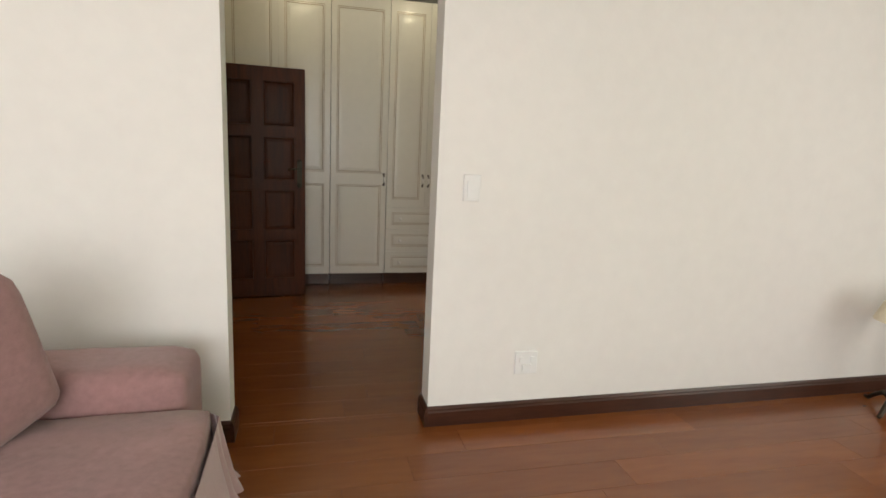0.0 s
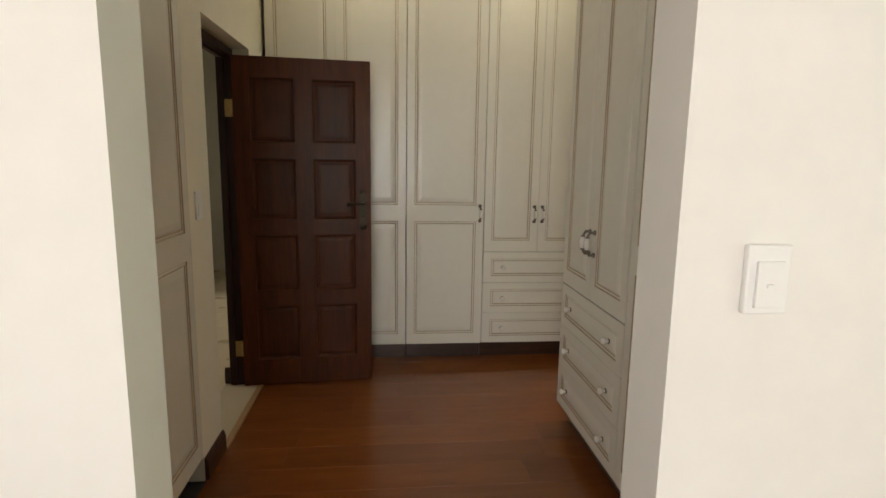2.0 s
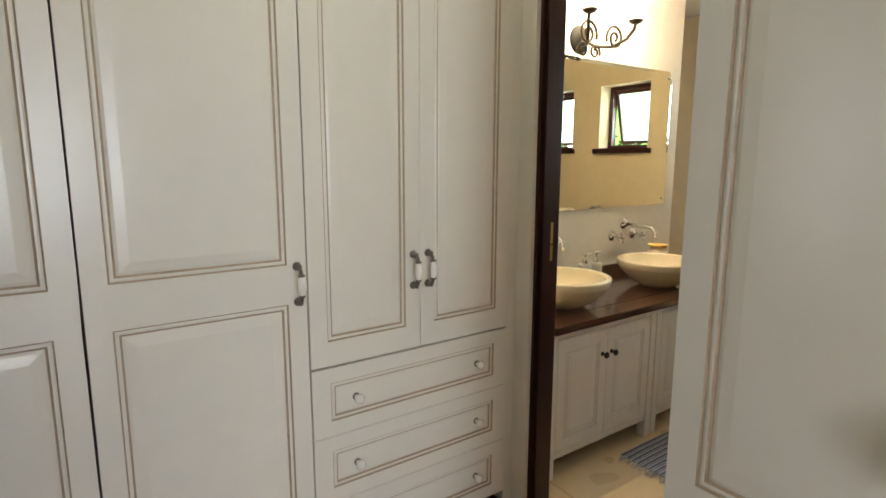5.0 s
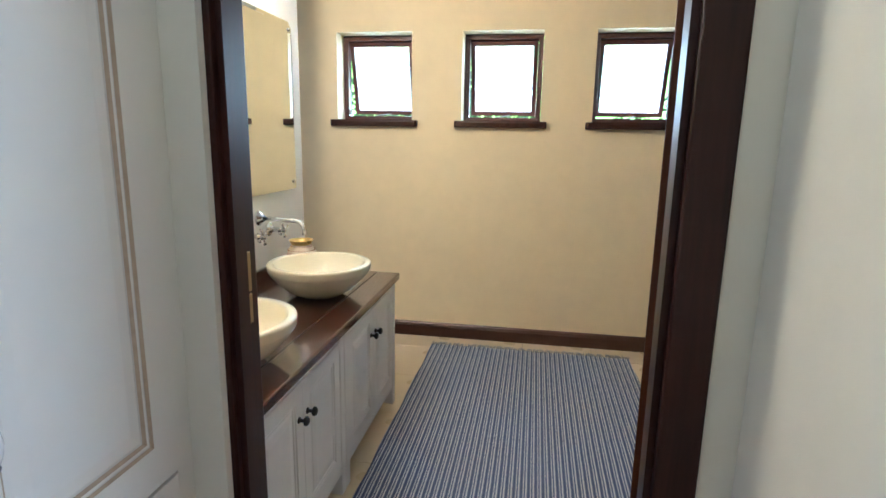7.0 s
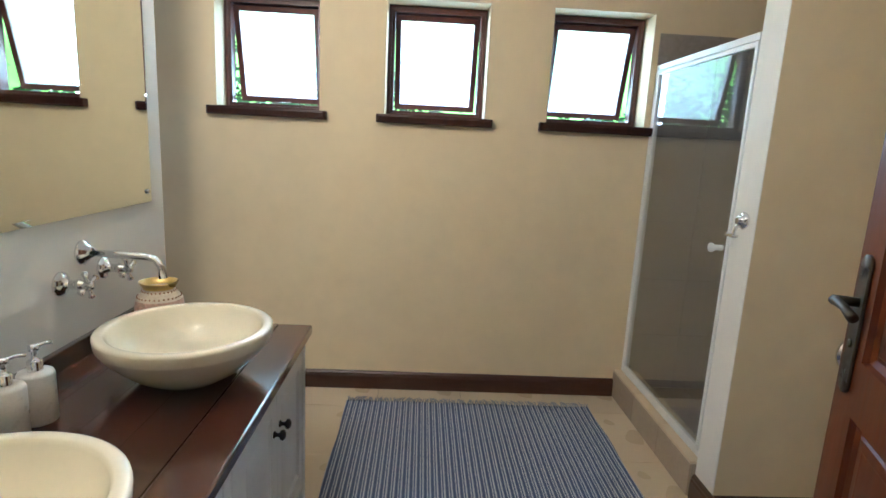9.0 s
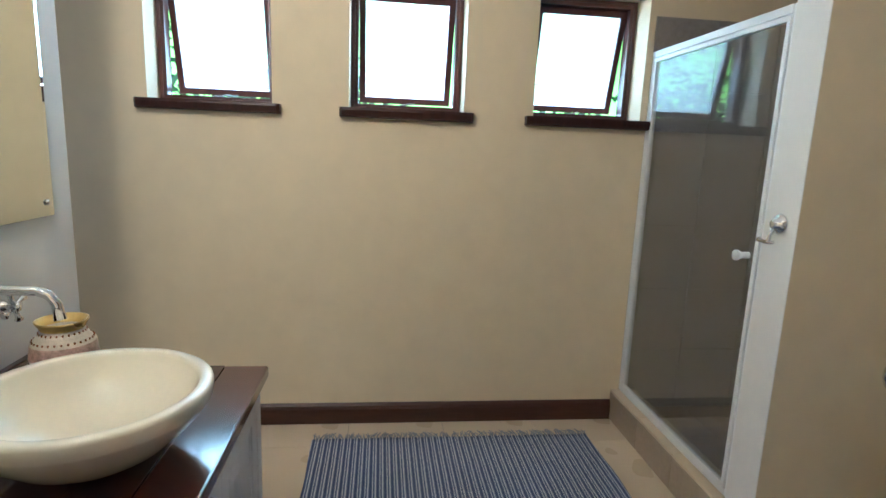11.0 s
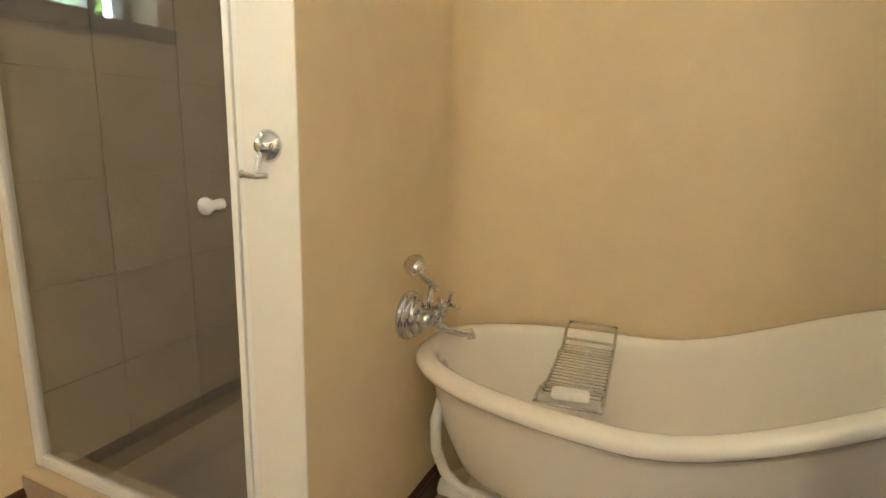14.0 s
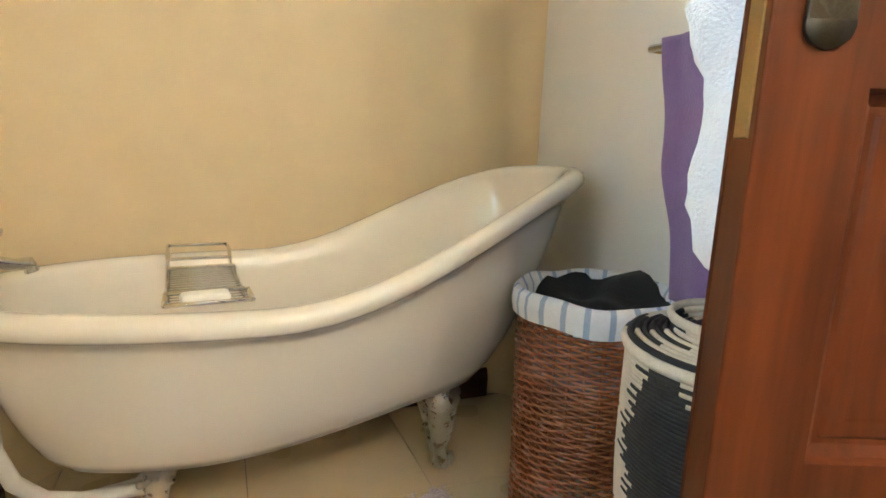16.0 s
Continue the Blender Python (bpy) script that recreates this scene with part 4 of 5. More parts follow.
tiled("tiling_shower_east", "x", 4.8295, -1, 2.99, 3.93, 0.06, 2.03, 0.31, 0.33, "grey-brown wall tiles in the shower")
tiled("tiling_shower_south", "y", 2.9755, 1, 3.90, 4.815, 0.06, 2.03, 0.31, 0.33, "grey-brown wall tiles in the shower")
tiled("tiling_shower_west", "x", 3.8855, 1, 2.99, 3.85, 0.06, 2.03, 0.31, 0.33, "grey-brown wall tiles in the shower")

scr = thing("shower_screen", None, None, "white-framed glass shower door on a tiled kerb", "shower screen")
yg = 3.915
for nm, r in (("post", (3.888, 3.918, yg - 0.016, yg + 0.016, 0.163, 1.868)), ("post", (4.796, 4.828, yg - 0.016, yg + 0.016, 0.163, 1.868)), ("head_rail", (3.919, 4.795, yg - 0.018, yg + 0.018, 1.838, 1.868)), ("foot_rail", (3.919, 4.795, yg - 0.016, yg + 0.016, 0.163, 0.188))):
    bm = B()
    box(bm, *r, 0.003)
    part(nm, bm, ALU, scr)
dr = B()
frame_ring(dr, "y", yg, yg + 0.020, 3.921, 4.793, 0.191, 1.835, 0.018, 0.018, 0.018)
leaf = part("door", dr, ALU, scr, "slim white-framed shower door")
pn = B()
box(pn, 3.938, 4.776, yg + 0.007, yg + 0.013, 0.207, 1.819)
g = part("glass_pane", pn, SHOWER_GLASS, leaf, "clear reflecting glass pane")
g.visible_shadow = False
kb = B()
lathe(kb, [(0.012, 0), (0.012, 0.012), (0.010, 0.02), (0.013, 0.032), (0.019, 0.042), (0.018, 0.050), (0, 0.053)], pose(3.972, yg + 0.013, 1.055, -90), 18)
part("knob", kb, PLASTIC, leaf, "white plastic door knob")

# thin white cap over the end of the beige partition
bm = B()
box(bm, 3.7455, 3.8845, 3.9452, 3.9482, 0.106, 2.56)
thing("trim_partition_end", bm, WHITE_WALL, "white end face of the shower partition", "trim", kind="structure")
# robe hook on the end of the partition
hook = thing("robe_hook", None, None, "chrome robe hook on the partition end", "hook", m=pose(3.815, 3.9485, 1.185))
bm = B()
lathe(bm, [(0, 0), (0.032, 0), (0.033, 0.005), (0.027, 0.011), (0.019, 0.016), (0.014, 0.028), (0, 0.030)], pose(0, 0, 0, -90), 24)
part("rose", bm, CHROME, hook)
bm = B()
tube(bm, [(0, 0.02, -0.005), (0, 0.03, -0.03), (0, 0.035, -0.052), (0, 0.036, -0.056)], 0.006, 10)
tube(bm, [(-0.022, 0.034, -0.056), (0.0, 0.040, -0.058), (0.032, 0.040, -0.056), (0.037, 0.040, -0.055)], [0.006, 0.006, 0.006, 0.009], 10)
part("arm", bm, CHROME, hook)


# ---- bathtub ----
def bathtub():
    """A slipper bath: one end low, the other rising to a high back; rolled rim; claw feet."""
    cx, cy, a, b = 3.026, 3.350, 0.690, 0.300
    n = 96

    def smooth(t):
        t = min(1, max(0, t))
        return t * t * (3 - 2 * t)

    def rim_z(x):
        return 0.575 + 0.275 * smooth((3.14 - x) / 0.86)

    def floor_z(x):
        return 0.195 + 0.07 * smooth((3.35 - x) / 0.85)

    def ring(k, f_in, zfun, power=0.5):
        """k: 0 at the floor of the tub to 1 at the rim; f_in: pulled in by that much."""
        out = []
        for i in range(n):
            t = 2 * math.pi * i / n
            c, s = math.cos(t), math.sin(t)
            e = 2 / 2.35
            ux, uy = math.copysign(abs(c) ** e, c), math.copysign(abs(s) ** e, s)
            tx, ty = cx + (a - f_in) * ux, cy + (b - f_in) * uy
            bx, by = 3.10 + (0.455 - f_in) * ux, cy + (0.135 - min(f_in, 0.06)) * uy
            q = k ** power
            x, y = bx + (tx - bx) * q, by + (ty - by) * q
            out.append((x, y, zfun(tx)))
        return out

    bm = B()
    rows = []
    for k in (0.0, 0.05, 0.14, 0.28, 0.45, 0.62, 0.8, 0.93):
        rows.append(ring(max(k, 1e-4), 0.0 if k else 0.06, lambda x, k=k: floor_z(x) + (rim_z(x) - 0.03 - floor_z(x)) * (k if k else -0.02)))
    for dx, dz in ((-0.012, -0.020), (-0.028, -0.020), (-0.037, -0.011), (-0.040, 0.003), (-0.035, 0.017), (-0.021, 0.026), (0.0, 0.028), (0.016, 0.021), (0.026, 0.006)):
        rows.append(ring(1, dx, lambda x, dz=dz: rim_z(x) + dz - 0.004))
    for k in (0.9, 0.72, 0.52, 0.34, 0.18, 0.07, 0.02):
        rows.append(ring(k, 0.034, lambda x, k=k: floor_z(x) + 0.03 + (rim_z(x) - 0.05 - floor_z(x)) * k, 0.34))
    rows.append(ring(1e-4, 0.10, lambda x: floor_z(x) + 0.03))
    rings = [[bm.verts.new(p) for p in r] for r in rows]
    rings = [[bm.verts.new((3.10, cy, 0.205))]] + rings + [[bm.verts.new((3.10, cy, 0.240))]]
    skin(bm, rings)
    ob = thing("bathtub", bm, ENAMEL, "cream enamel slipper bathtub on silver claw feet", "bathtub")
    for fx, sx, up in ((3.36, 1, 0.0), (2.70, -1, 0.05)):
        for sy in (1, -1):
            f = B()
            y = cy - sy * (0.025 if sx > 0 else 0.085)
            tube(f, [(fx, y - sy * 0.02, 0.225 + up), (fx + sx * 0.015, y + sy * 0.03, 0.175 + up), (fx + sx * 0.03, y + sy * 0.062, 0.105), (fx + sx * 0.026, y + sy * 0.060, 0.065), (fx + sx * 0.034, y + sy * 0.068, 0.03), (fx + sx * 0.042, y + sy * 0.078, 0.012), (fx + sx * 0.042, y + sy * 0.078, 0.0)], [0.046, 0.046, 0.030, 0.018, 0.020, 0.028, 0.026], 12)
            for k in range(4):
                an = (k - 1.5) * 0.5 + math.atan2(sy, sx * 0.5)
                c, s = math.cos(an), math.sin(an)
                px, py = fx + sx * 0.042, y + sy * 0.078
                tube(f, [(px + 0.012 * c, py + 0.012 * s, 0.035), (px + 0.032 * c, py + 0.032 * s, 0.022), (px + 0.04 * c, py + 0.04 * s, 0.006)], [0.009, 0.011, 0.006], 8)
            for k in range(5):
                lathe(f, [(0, 0), (0.011, 0.002), (0.009, 0.009), (0, 0.012)], pose(fx + sx * 0.03 + (k - 2) * 0.016, y + sy * (0.075 - 0.004 * abs(k - 2)), 0.135 - 0.006 * abs(k - 2), -90 * sy), 8)
            part("claw_foot", f, SILVER, ob, "cast silver claw foot")
    ov = B()
    lathe(ov, [(0, 0), (0.028, 0), (0.030, 0.004), (0.020, 0.008), (0.016, 0.006), (0, 0.006)], pose(3.667, 3.41, 0.525, 0, -84, 0), 20)
    part("overflow", ov, CHROME, ob, "chrome overflow cover")
    return ob


SILVER = mat("cast_silver", (0.55, 0.54, 0.52), 0.30, metal=1.0, var=0.12, scale=50, bump=0.2, bump_scale=60)
bathtub()

# waste pipes behind the tub
bm = B()
tube(bm, [(3.640, 3.47, 0.46), (3.662, 3.46, 0.38), (3.668, 3.44, 0.28), (3.655, 3.40, 0.18), (3.615, 3.37, 0.115), (3.55, 3.35, 0.085), (3.46, 3.33, 0.075), (3.40, 3.32, 0.07)], 0.017, 12)
wp = thing("waste_pipe", bm, PLASTIC, "white plastic overflow hose beside the bathtub", "pipe")
bm = B()
tube(bm, [(3.715, 3.29, 0.042), (3.64, 3.29, 0.042), (3.635, 3.29, 0.042), (3.53, 3.29, 0.045), (3.44, 3.29, 0.06), (3.38, 3.30, 0.12), (3.36, 3.31, 0.20)], [0.030, 0.030, 0.021, 0.021, 0.020, 0.020, 0.020], 12)
part("trap", bm, PLASTIC, wp)

# bath rack
rack = thing("bath_rack", None, None, "chrome wire bath rack across the bathtub rim", "bath rack", m=pose(3.272, 3.345, 0.605, 0, 0, 4))
bm = B()
x0, x1, y0, y1 = -0.075, 0.075, -0.30, 0.30
tube(bm, [(x0, y0, 0.012), (x0, -0.22, 0.012), (x0, -0.19, -0.02), (x0, 0.19, -0.02), (x0, 0.22, 0.012), (x0, y1, 0.012)], 0.005, 8)
tube(bm, [(x1, y0, 0.012), (x1, -0.22, 0.012), (x1, -0.19, -0.02), (x1, 0.19, -0.02), (x1, 0.22, 0.012), (x1, y1, 0.012)], 0.005, 8)
part("side_rail", bm, CHROME, rack)
for y, z in ((y0, 0.012), (y1, 0.012), (-0.17, 0.0), (0.17, 0.0), (-0.06, 0.0)):
    bm = B()
    tube(bm, [(x0, y, z), (x1, y, z)], 0.0045, 8)
    if z == 0.0:
        for x in (x0, x1):
            tube(bm, [(x, y, z), (x, y, -0.02)], 0.0035, 8)
    part("cross_bar", bm, CHROME, rack)
for i in range(17):
    bm = B()
    y = -0.17 + i * 0.34 / 16
    tube(bm, [(x0, y, -0.021), (x1, y, -0.021)], 0.0022, 6)
    part("wire", bm, CHROME, rack)
bm = B()
box(bm, -0.046, 0.046, -0.02, 0.02, -0.012, 0.012, 0.009)
thing("soap_bar", bm, SOAP, "white rounded bar of soap lying on the bath rack", "soap", m=pose(3.262, 3.545, 0.601, 0, 0, 8))


def bath_mixer():
    """Wall mixer: two stepped roses, a bridge, cross-heads, spout and hand shower in its cradle, facing -x."""
    ob = thing("bath_mixer", None, None, "chrome wall-mounted bath mixer with hand shower", "tap", m=pose(3.7445, 3.495, 0.71) @ Matrix.Diagonal((1.05, 1.12, 1.12, 1)))
    side = pose(0, 0, 0, 0, -90, 0)
    bm = B()
    lathe(bm, [(0, 0), (0.062, 0), (0.064, 0.006), (0.062, 0.012), (0.055, 0.014), (0.057, 0.020), (0.055, 0.027), (0.046, 0.029), (0.047, 0.036), (0.044, 0.043), (0.030, 0.046), (0.022, 0.05), (0.020, 0.07), (0, 0.072)], side, 32)
    part("rose", bm, CHROME, ob, "stepped chrome rose")
    bm = B()
    tube(bm, [(-0.065, -0.055, 0), (-0.065, 0.035, 0)], 0.018, 14)
    tube(bm, [(-0.065, -0.07, 0), (-0.065, -0.05, 0)], [0.012, 0.022], 14)
    part("body", bm, CHROME, ob)
    for c in ((-0.075, -0.10, 0.012), (-0.105, 0.012, 0.02)):
        v = B()
        m = pose(*c)
        ax = Vector((0, -1, 0)) if c[1] < 0 else Vector((-1, 0, 0))
        tube(v, [Vector(c) - ax * 0.04, Vector(c)], 0.010, 10)
        u, w2 = (Vector((1, 0, 0)), Vector((0, 0, 1))) if c[1] < 0 else (Vector((0, 1, 0)), Vector((0, 0, 1)))
        for a in (15, 105, 195, 285):
            d = u * math.cos(radians(a)) + w2 * math.sin(radians(a))
            tube(v, [Vector(c), Vector(c) + d * 0.024, Vector(c) + d * 0.034], [0.005, 0.005, 0.008], 8)
        part("cross_head", v, CHROME, ob, "chrome cross-head tap")
    bm = B()
    tube(bm, [(-0.065, -0.02, -0.01), (-0.10, -0.04, -0.035), (-0.135, -0.07, -0.05), (-0.15, -0.085, -0.05), (-0.153, -0.088, -0.065)], [0.012, 0.011, 0.011, 0.012, 0.013], 12)
    part("spout", bm, CHROME, ob)
    bm = B()
    tube(bm, [(-0.06, -0.015, 0.015), (-0.058, -0.02, 0.055), (-0.055, -0.03, 0.075)], 0.008, 10)
    tube(bm, [(-0.055, -0.055, 0.062), (-0.052, -0.02, 0.092), (-0.048, 0.02, 0.12), (-0.045, 0.035, 0.13)], [0.010, 0.011, 0.009, 0.010], 10)
    lathe(bm, [(0.0, 0.0), (0.012, 0.0), (0.026, 0.012), (0.027, 0.030), (0.0, 0.034)], pose(-0.045, 0.030, 0.128, -40, 0, 0), 16)
    part("hand_shower", bm, CHROME, ob, "chrome telephone-style hand shower")


bath_mixer()


# ---- rug and mat ----
def striped(name, colors, period, axis):
    """A flat-woven stripe: colour steps across one axis of the cloth, with ribs and yarn noise."""
    m = bpy.data.materials.new(name)
    m.use_nodes = True
    nt = m.node_tree
    L, N = nt.links.new, nt.nodes.new
    b = nt.nodes["Principled BSDF"]
    b.inputs["Roughness"].default_value = 0.95
    tc, sp, mo, cr = N("ShaderNodeTexCoord"), N("ShaderNodeSeparateXYZ"), N("ShaderNodeMath"), N("ShaderNodeValToRGB")
    ns, ad = N("ShaderNodeTexNoise"), N("ShaderNodeMath")
    ns.inputs["Scale"].default_value = 60
    L(tc.outputs["Object"], ns.inputs["Vector"])
    L(tc.outputs["Object"], sp.inputs[0])
    mu = N("ShaderNodeMath")
    mu.operation, mu.inputs[1].default_value = "MULTIPLY", 1 / period
    L(sp.outputs[axis], mu.inputs[0])
    ad.operation = "MULTIPLY_ADD"
    ad.inputs[1].default_value = 0.10
    L(ns.outputs["Fac"], ad.inputs[0])
    L(mu.outputs[0], ad.inputs[2])
    mo.operation = "FRACT"
    L(ad.outputs[0], mo.inputs[0])
    cr.color_ramp.interpolation = "CONSTANT"
    e = cr.color_ramp.elements
    e[0].position, e[0].color = 0.0, (*colors[0][1], 1)
    e[1].position, e[1].color = colors[1][0], (*colors[1][1], 1)
    for p, c in colors[2:]:
        e.new(p).color = (*c, 1)
    L(mo.outputs[0], cr.inputs["Fac"])
    hue, rg = N("ShaderNodeHueSaturation"), N("ShaderNodeMapRange")
    n2 = N("ShaderNodeTexNoise")
    n2.inputs["Scale"].default_value, n2.inputs["Detail"].default_value = 260, 4
    L(tc.outputs["Object"], n2.inputs["Vector"])
    rg.inputs["From Min"].default_value, rg.inputs["From Max"].default_value = 0.3, 0.7
    rg.inputs["To Min"].default_value, rg.inputs["To Max"].default_value = 0.7, 1.3
    L(n2.outputs["Fac"], rg.inputs["Value"])
    L(rg.outputs["Result"], hue.inputs["Value"])
    L(cr.outputs["Color"], hue.inputs["Color"])
    L(hue.outputs[0], b.inputs["Base Color"])
    bp = N("ShaderNodeBump")
    bp.inputs["Strength"].default_value, bp.inputs["Distance"].default_value = 0.8, 0.002
    L(n2.outputs["Fac"], bp.inputs["Height"])
    L(bp.outputs[0], b.inputs["Normal"])
    return m


NAVY, PALE, GREY = (0.050, 0.070, 0.160), (0.60, 0.61, 0.63), (0.19, 0.22, 0.33)
RUG_CLOTH = striped("striped_cotton_weave", [(0.0, NAVY), (0.30, GREY), (0.42, PALE), (0.54, GREY), (0.66, NAVY), (0.80, PALE), (0.88, GREY)], 0.030, 1)


def rug(x0, x1, y0, y1):
    """A ribbed flat-weave runner, with a slight wave and knotted fringes at both ends."""
    bm = B()
    nx, ny = 60, 184
    lift = lambda x, y: 0.005 + 0.0022 * math.sin((y - y0) / 0.030 * 4 * math.pi) ** 2 + 0.003 * max(0, noise.noise(Vector((x * 2.2, y * 2.2, 0)))) 
    grid = [[bm.verts.new((x0 + (x1 - x0) * i / nx, y0 + (y1 - y0) * j / ny + 0.004 * math.sin(i * 0.35), 0)) for j in range(ny + 1)] for i in range(nx + 1)]
    for row in grid:
        for v in row:
            v.co.z = lift(v.co.x, v.co.y)
    for i in range(nx):
        for j in range(ny):
            bm.faces.new((grid[i][j], grid[i + 1][j], grid[i + 1][j + 1], grid[i][j + 1])).smooth = True
    edge = [e for e in bm.edges if e.is_boundary]
    r = bmesh.ops.extrude_edge_only(bm, edges=edge)
    for v in [g for g in r["geom"] if isinstance(g, bmesh.types.BMVert)]:
        v.co.z = 0.001
    ob = thing("rug", bm, RUG_CLOTH, "blue and white striped cotton rug with fringed ends", "rug")
    fr = B()
    rnd = random.Random(5)
    for end, s in ((x0, -1), (x1, 1)):
        for k in range(92):
            y = y0 + (y1 - y0) * (k + 0.5) / 92
            for q in range(2):
                a = rnd.uniform(-0.7, 0.7)
                ln = rnd.uniform(0.035, 0.06)
                tube(fr, [(end, y, 0.006), (end + s * ln * 0.5, y + 0.5 * ln * a + rnd.uniform(-0.004, 0.004), 0.008), (end + s * ln, y + ln * a, 0.003)], [0.003, 0.0028, 0.0015], 4)
    f = part("fringe", fr, FRINGE, ob, "twisted grey cotton fringe")
    tagged(f, kind="stuff")


FRINGE = mat("cotton_fringe", (0.30, 0.31, 0.36), 0.95, var=0.3, scale=25)
rug(2.70, 4.655, 4.16, 5.50)


def shag_mat(x, y, w, d, turn):
    bm = B()
    box(bm, -w / 2, w / 2, -d / 2, d / 2, 0.0, 0.010, 0.003)
    ob = thing("bath_mat", bm, SHAG, "shaggy white and lilac bath mat on the tiles", "mat", m=pose(x, y, 0.001, 0, 0, turn))
    rnd = random.Random(9)
    verts, faces = [], []
    for _ in range(2600):
        px, py = rnd.uniform(-w / 2, w / 2), rnd.uniform(-d / 2, d / 2)
        a, ln = rnd.uniform(0, 6.28), rnd.uniform(0.018, 0.035)
        dx, dy = 0.02 * math.cos(a), 0.02 * math.sin(a)
        nx, ny = -0.003 * math.sin(a), 0.003 * math.cos(a)
        b = len(verts)
        verts += [(px + nx, py + ny, 0.008), (px - nx, py - ny, 0.008), (px + dx * 0.6 - nx, py + dy * 0.6 - ny, ln * 0.8), (px + dx * 0.6 + nx, py + dy * 0.6 + ny, ln * 0.8), (px + dx, py + dy, ln * 0.75)]
        faces += [(b, b + 1, b + 2, b + 3), (b + 3, b + 2, b + 4)]
    me = bpy.data.meshes.new("pile")
    me.from_pydata(verts, [], faces)
    me.materials.append(SHAG)
    o = new("pile", me)
    o.parent = ob
    tagged(o, "shaggy pile", kind="stuff")


SHAG = mat("lilac_shag", (0.62, 0.56, 0.64), 0.95, var=0.45, scale=18)
shag_mat(3.097, 3.826, 0.95, 0.45, 17)


# ---- laundry baskets and towels ----
def wicker_basket(x, y, r, h):
    """Upright stakes with strands woven in front and behind by turns, a striped liner folded over the rim, dark washing inside."""
    ob = thing("laundry_basket", None, None, "brown woven wicker laundry basket with a striped cloth liner", "basket", m=pose(x, y, 0))
    n, rows = 32, 64
    for k in range(rows):
        bm = B()
        z = 0.012 + (h - 0.055) * k / (rows - 1)
        rings = []
        rr = r * (0.93 + 0.07 * k / rows)
        for i in range(n * 2):
            a = math.pi * i / n
            rad = rr + (0.0042 if (i // 2 + k) % 2 else -0.0036)
            c, s = math.cos(a), math.sin(a)
            rings.append([bm.verts.new(((rad + 0.0036 * math.cos(q)) * c, (rad + 0.0036 * math.cos(q)) * s, z + 0.0043 * math.sin(q))) for q in (0, 1.05, 2.09, 3.14, 4.19, 5.24)])
        rings.append(rings[0])
        skin(bm, rings)
        part("strand", bm, WICKER, ob)
    st = B()
    for i in range(n):
        a = 2 * math.pi * (i + 0.25) / n
        tube(st, [(r * 0.925 * math.cos(a), r * 0.925 * math.sin(a), 0.0), (r * 0.99 * math.cos(a), r * 0.99 * math.sin(a), h - 0.06)], 0.004, 5)
    tagged(part("stake_ring", st, WICKER, ob), kind="stuff")
    ln = B()
    m = 96
    prof = [(r - 0.03, h - 0.20), (r - 0.012, h - 0.02), (r + 0.002, h + 0.004), (r + 0.013, h - 0.006), (r + 0.016, h - 0.03), (r + 0.012, h - 0.058)]
    rings = []
    for rad, z in prof:
        rings.append([ln.verts.new(((rad + 0.003 * math.sin(9 * 2 * math.pi * i / m)) * math.cos(2 * math.pi * i / m), (rad + 0.003 * math.sin(9 * 2 * math.pi * i / m)) * math.sin(2 * math.pi * i / m), z + 0.004 * math.sin(5 * 2 * math.pi * i / m))) for i in range(m)])
    skin(ln, rings)
    for f in ln.faces:
        c = f.calc_center_median()
        k = int((math.atan2(c.y, c.x) + math.pi) / (2 * math.pi) * m)
        f.material_index = 1 if k % 4 == 0 else 0
    part("liner", ln, (LINER, LINER_BLUE), ob, "white cotton liner with blue stripes")
    cl = B()
    rings = []
    for j in range(9):
        q = j / 8
        ring = []
        for i in range(40):
            a = 2 * math.pi * i / 40
            rad = (r - 0.003) * (1 - q)
            p = Vector((rad * math.cos(a), rad * math.sin(a), 0))
            back = -(0.80 * p.x + 0.60 * p.y) / r
            lump = 0.02 * math.exp(-((p.x + 0.11) ** 2 + (p.y + 0.06) ** 2) / 0.004)
            ring.append(cl.verts.new((p.x, p.y, h - 0.034 + 0.034 * back + lump - 0.03 * math.sin(math.pi * q) + 0.035 * noise.noise(p * 11 + Vector((3, 1, 2))))))
        rings.append(ring if j < 8 else [cl.verts.new((0, 0, h - 0.035))])
    skin(cl, rings)
    part("washing", cl, BLACK_CLOTH, ob, "black washing heaped inside")


LINER = mat("white_cotton_liner", (0.74, 0.75, 0.80), 0.9, var=0.06, scale=20)
LINER_BLUE = mat("blue_liner_stripe", (0.35, 0.42, 0.58), 0.9, var=0.1, scale=20)
wicker_basket(2.425, 3.695, 0.178, 0.605)


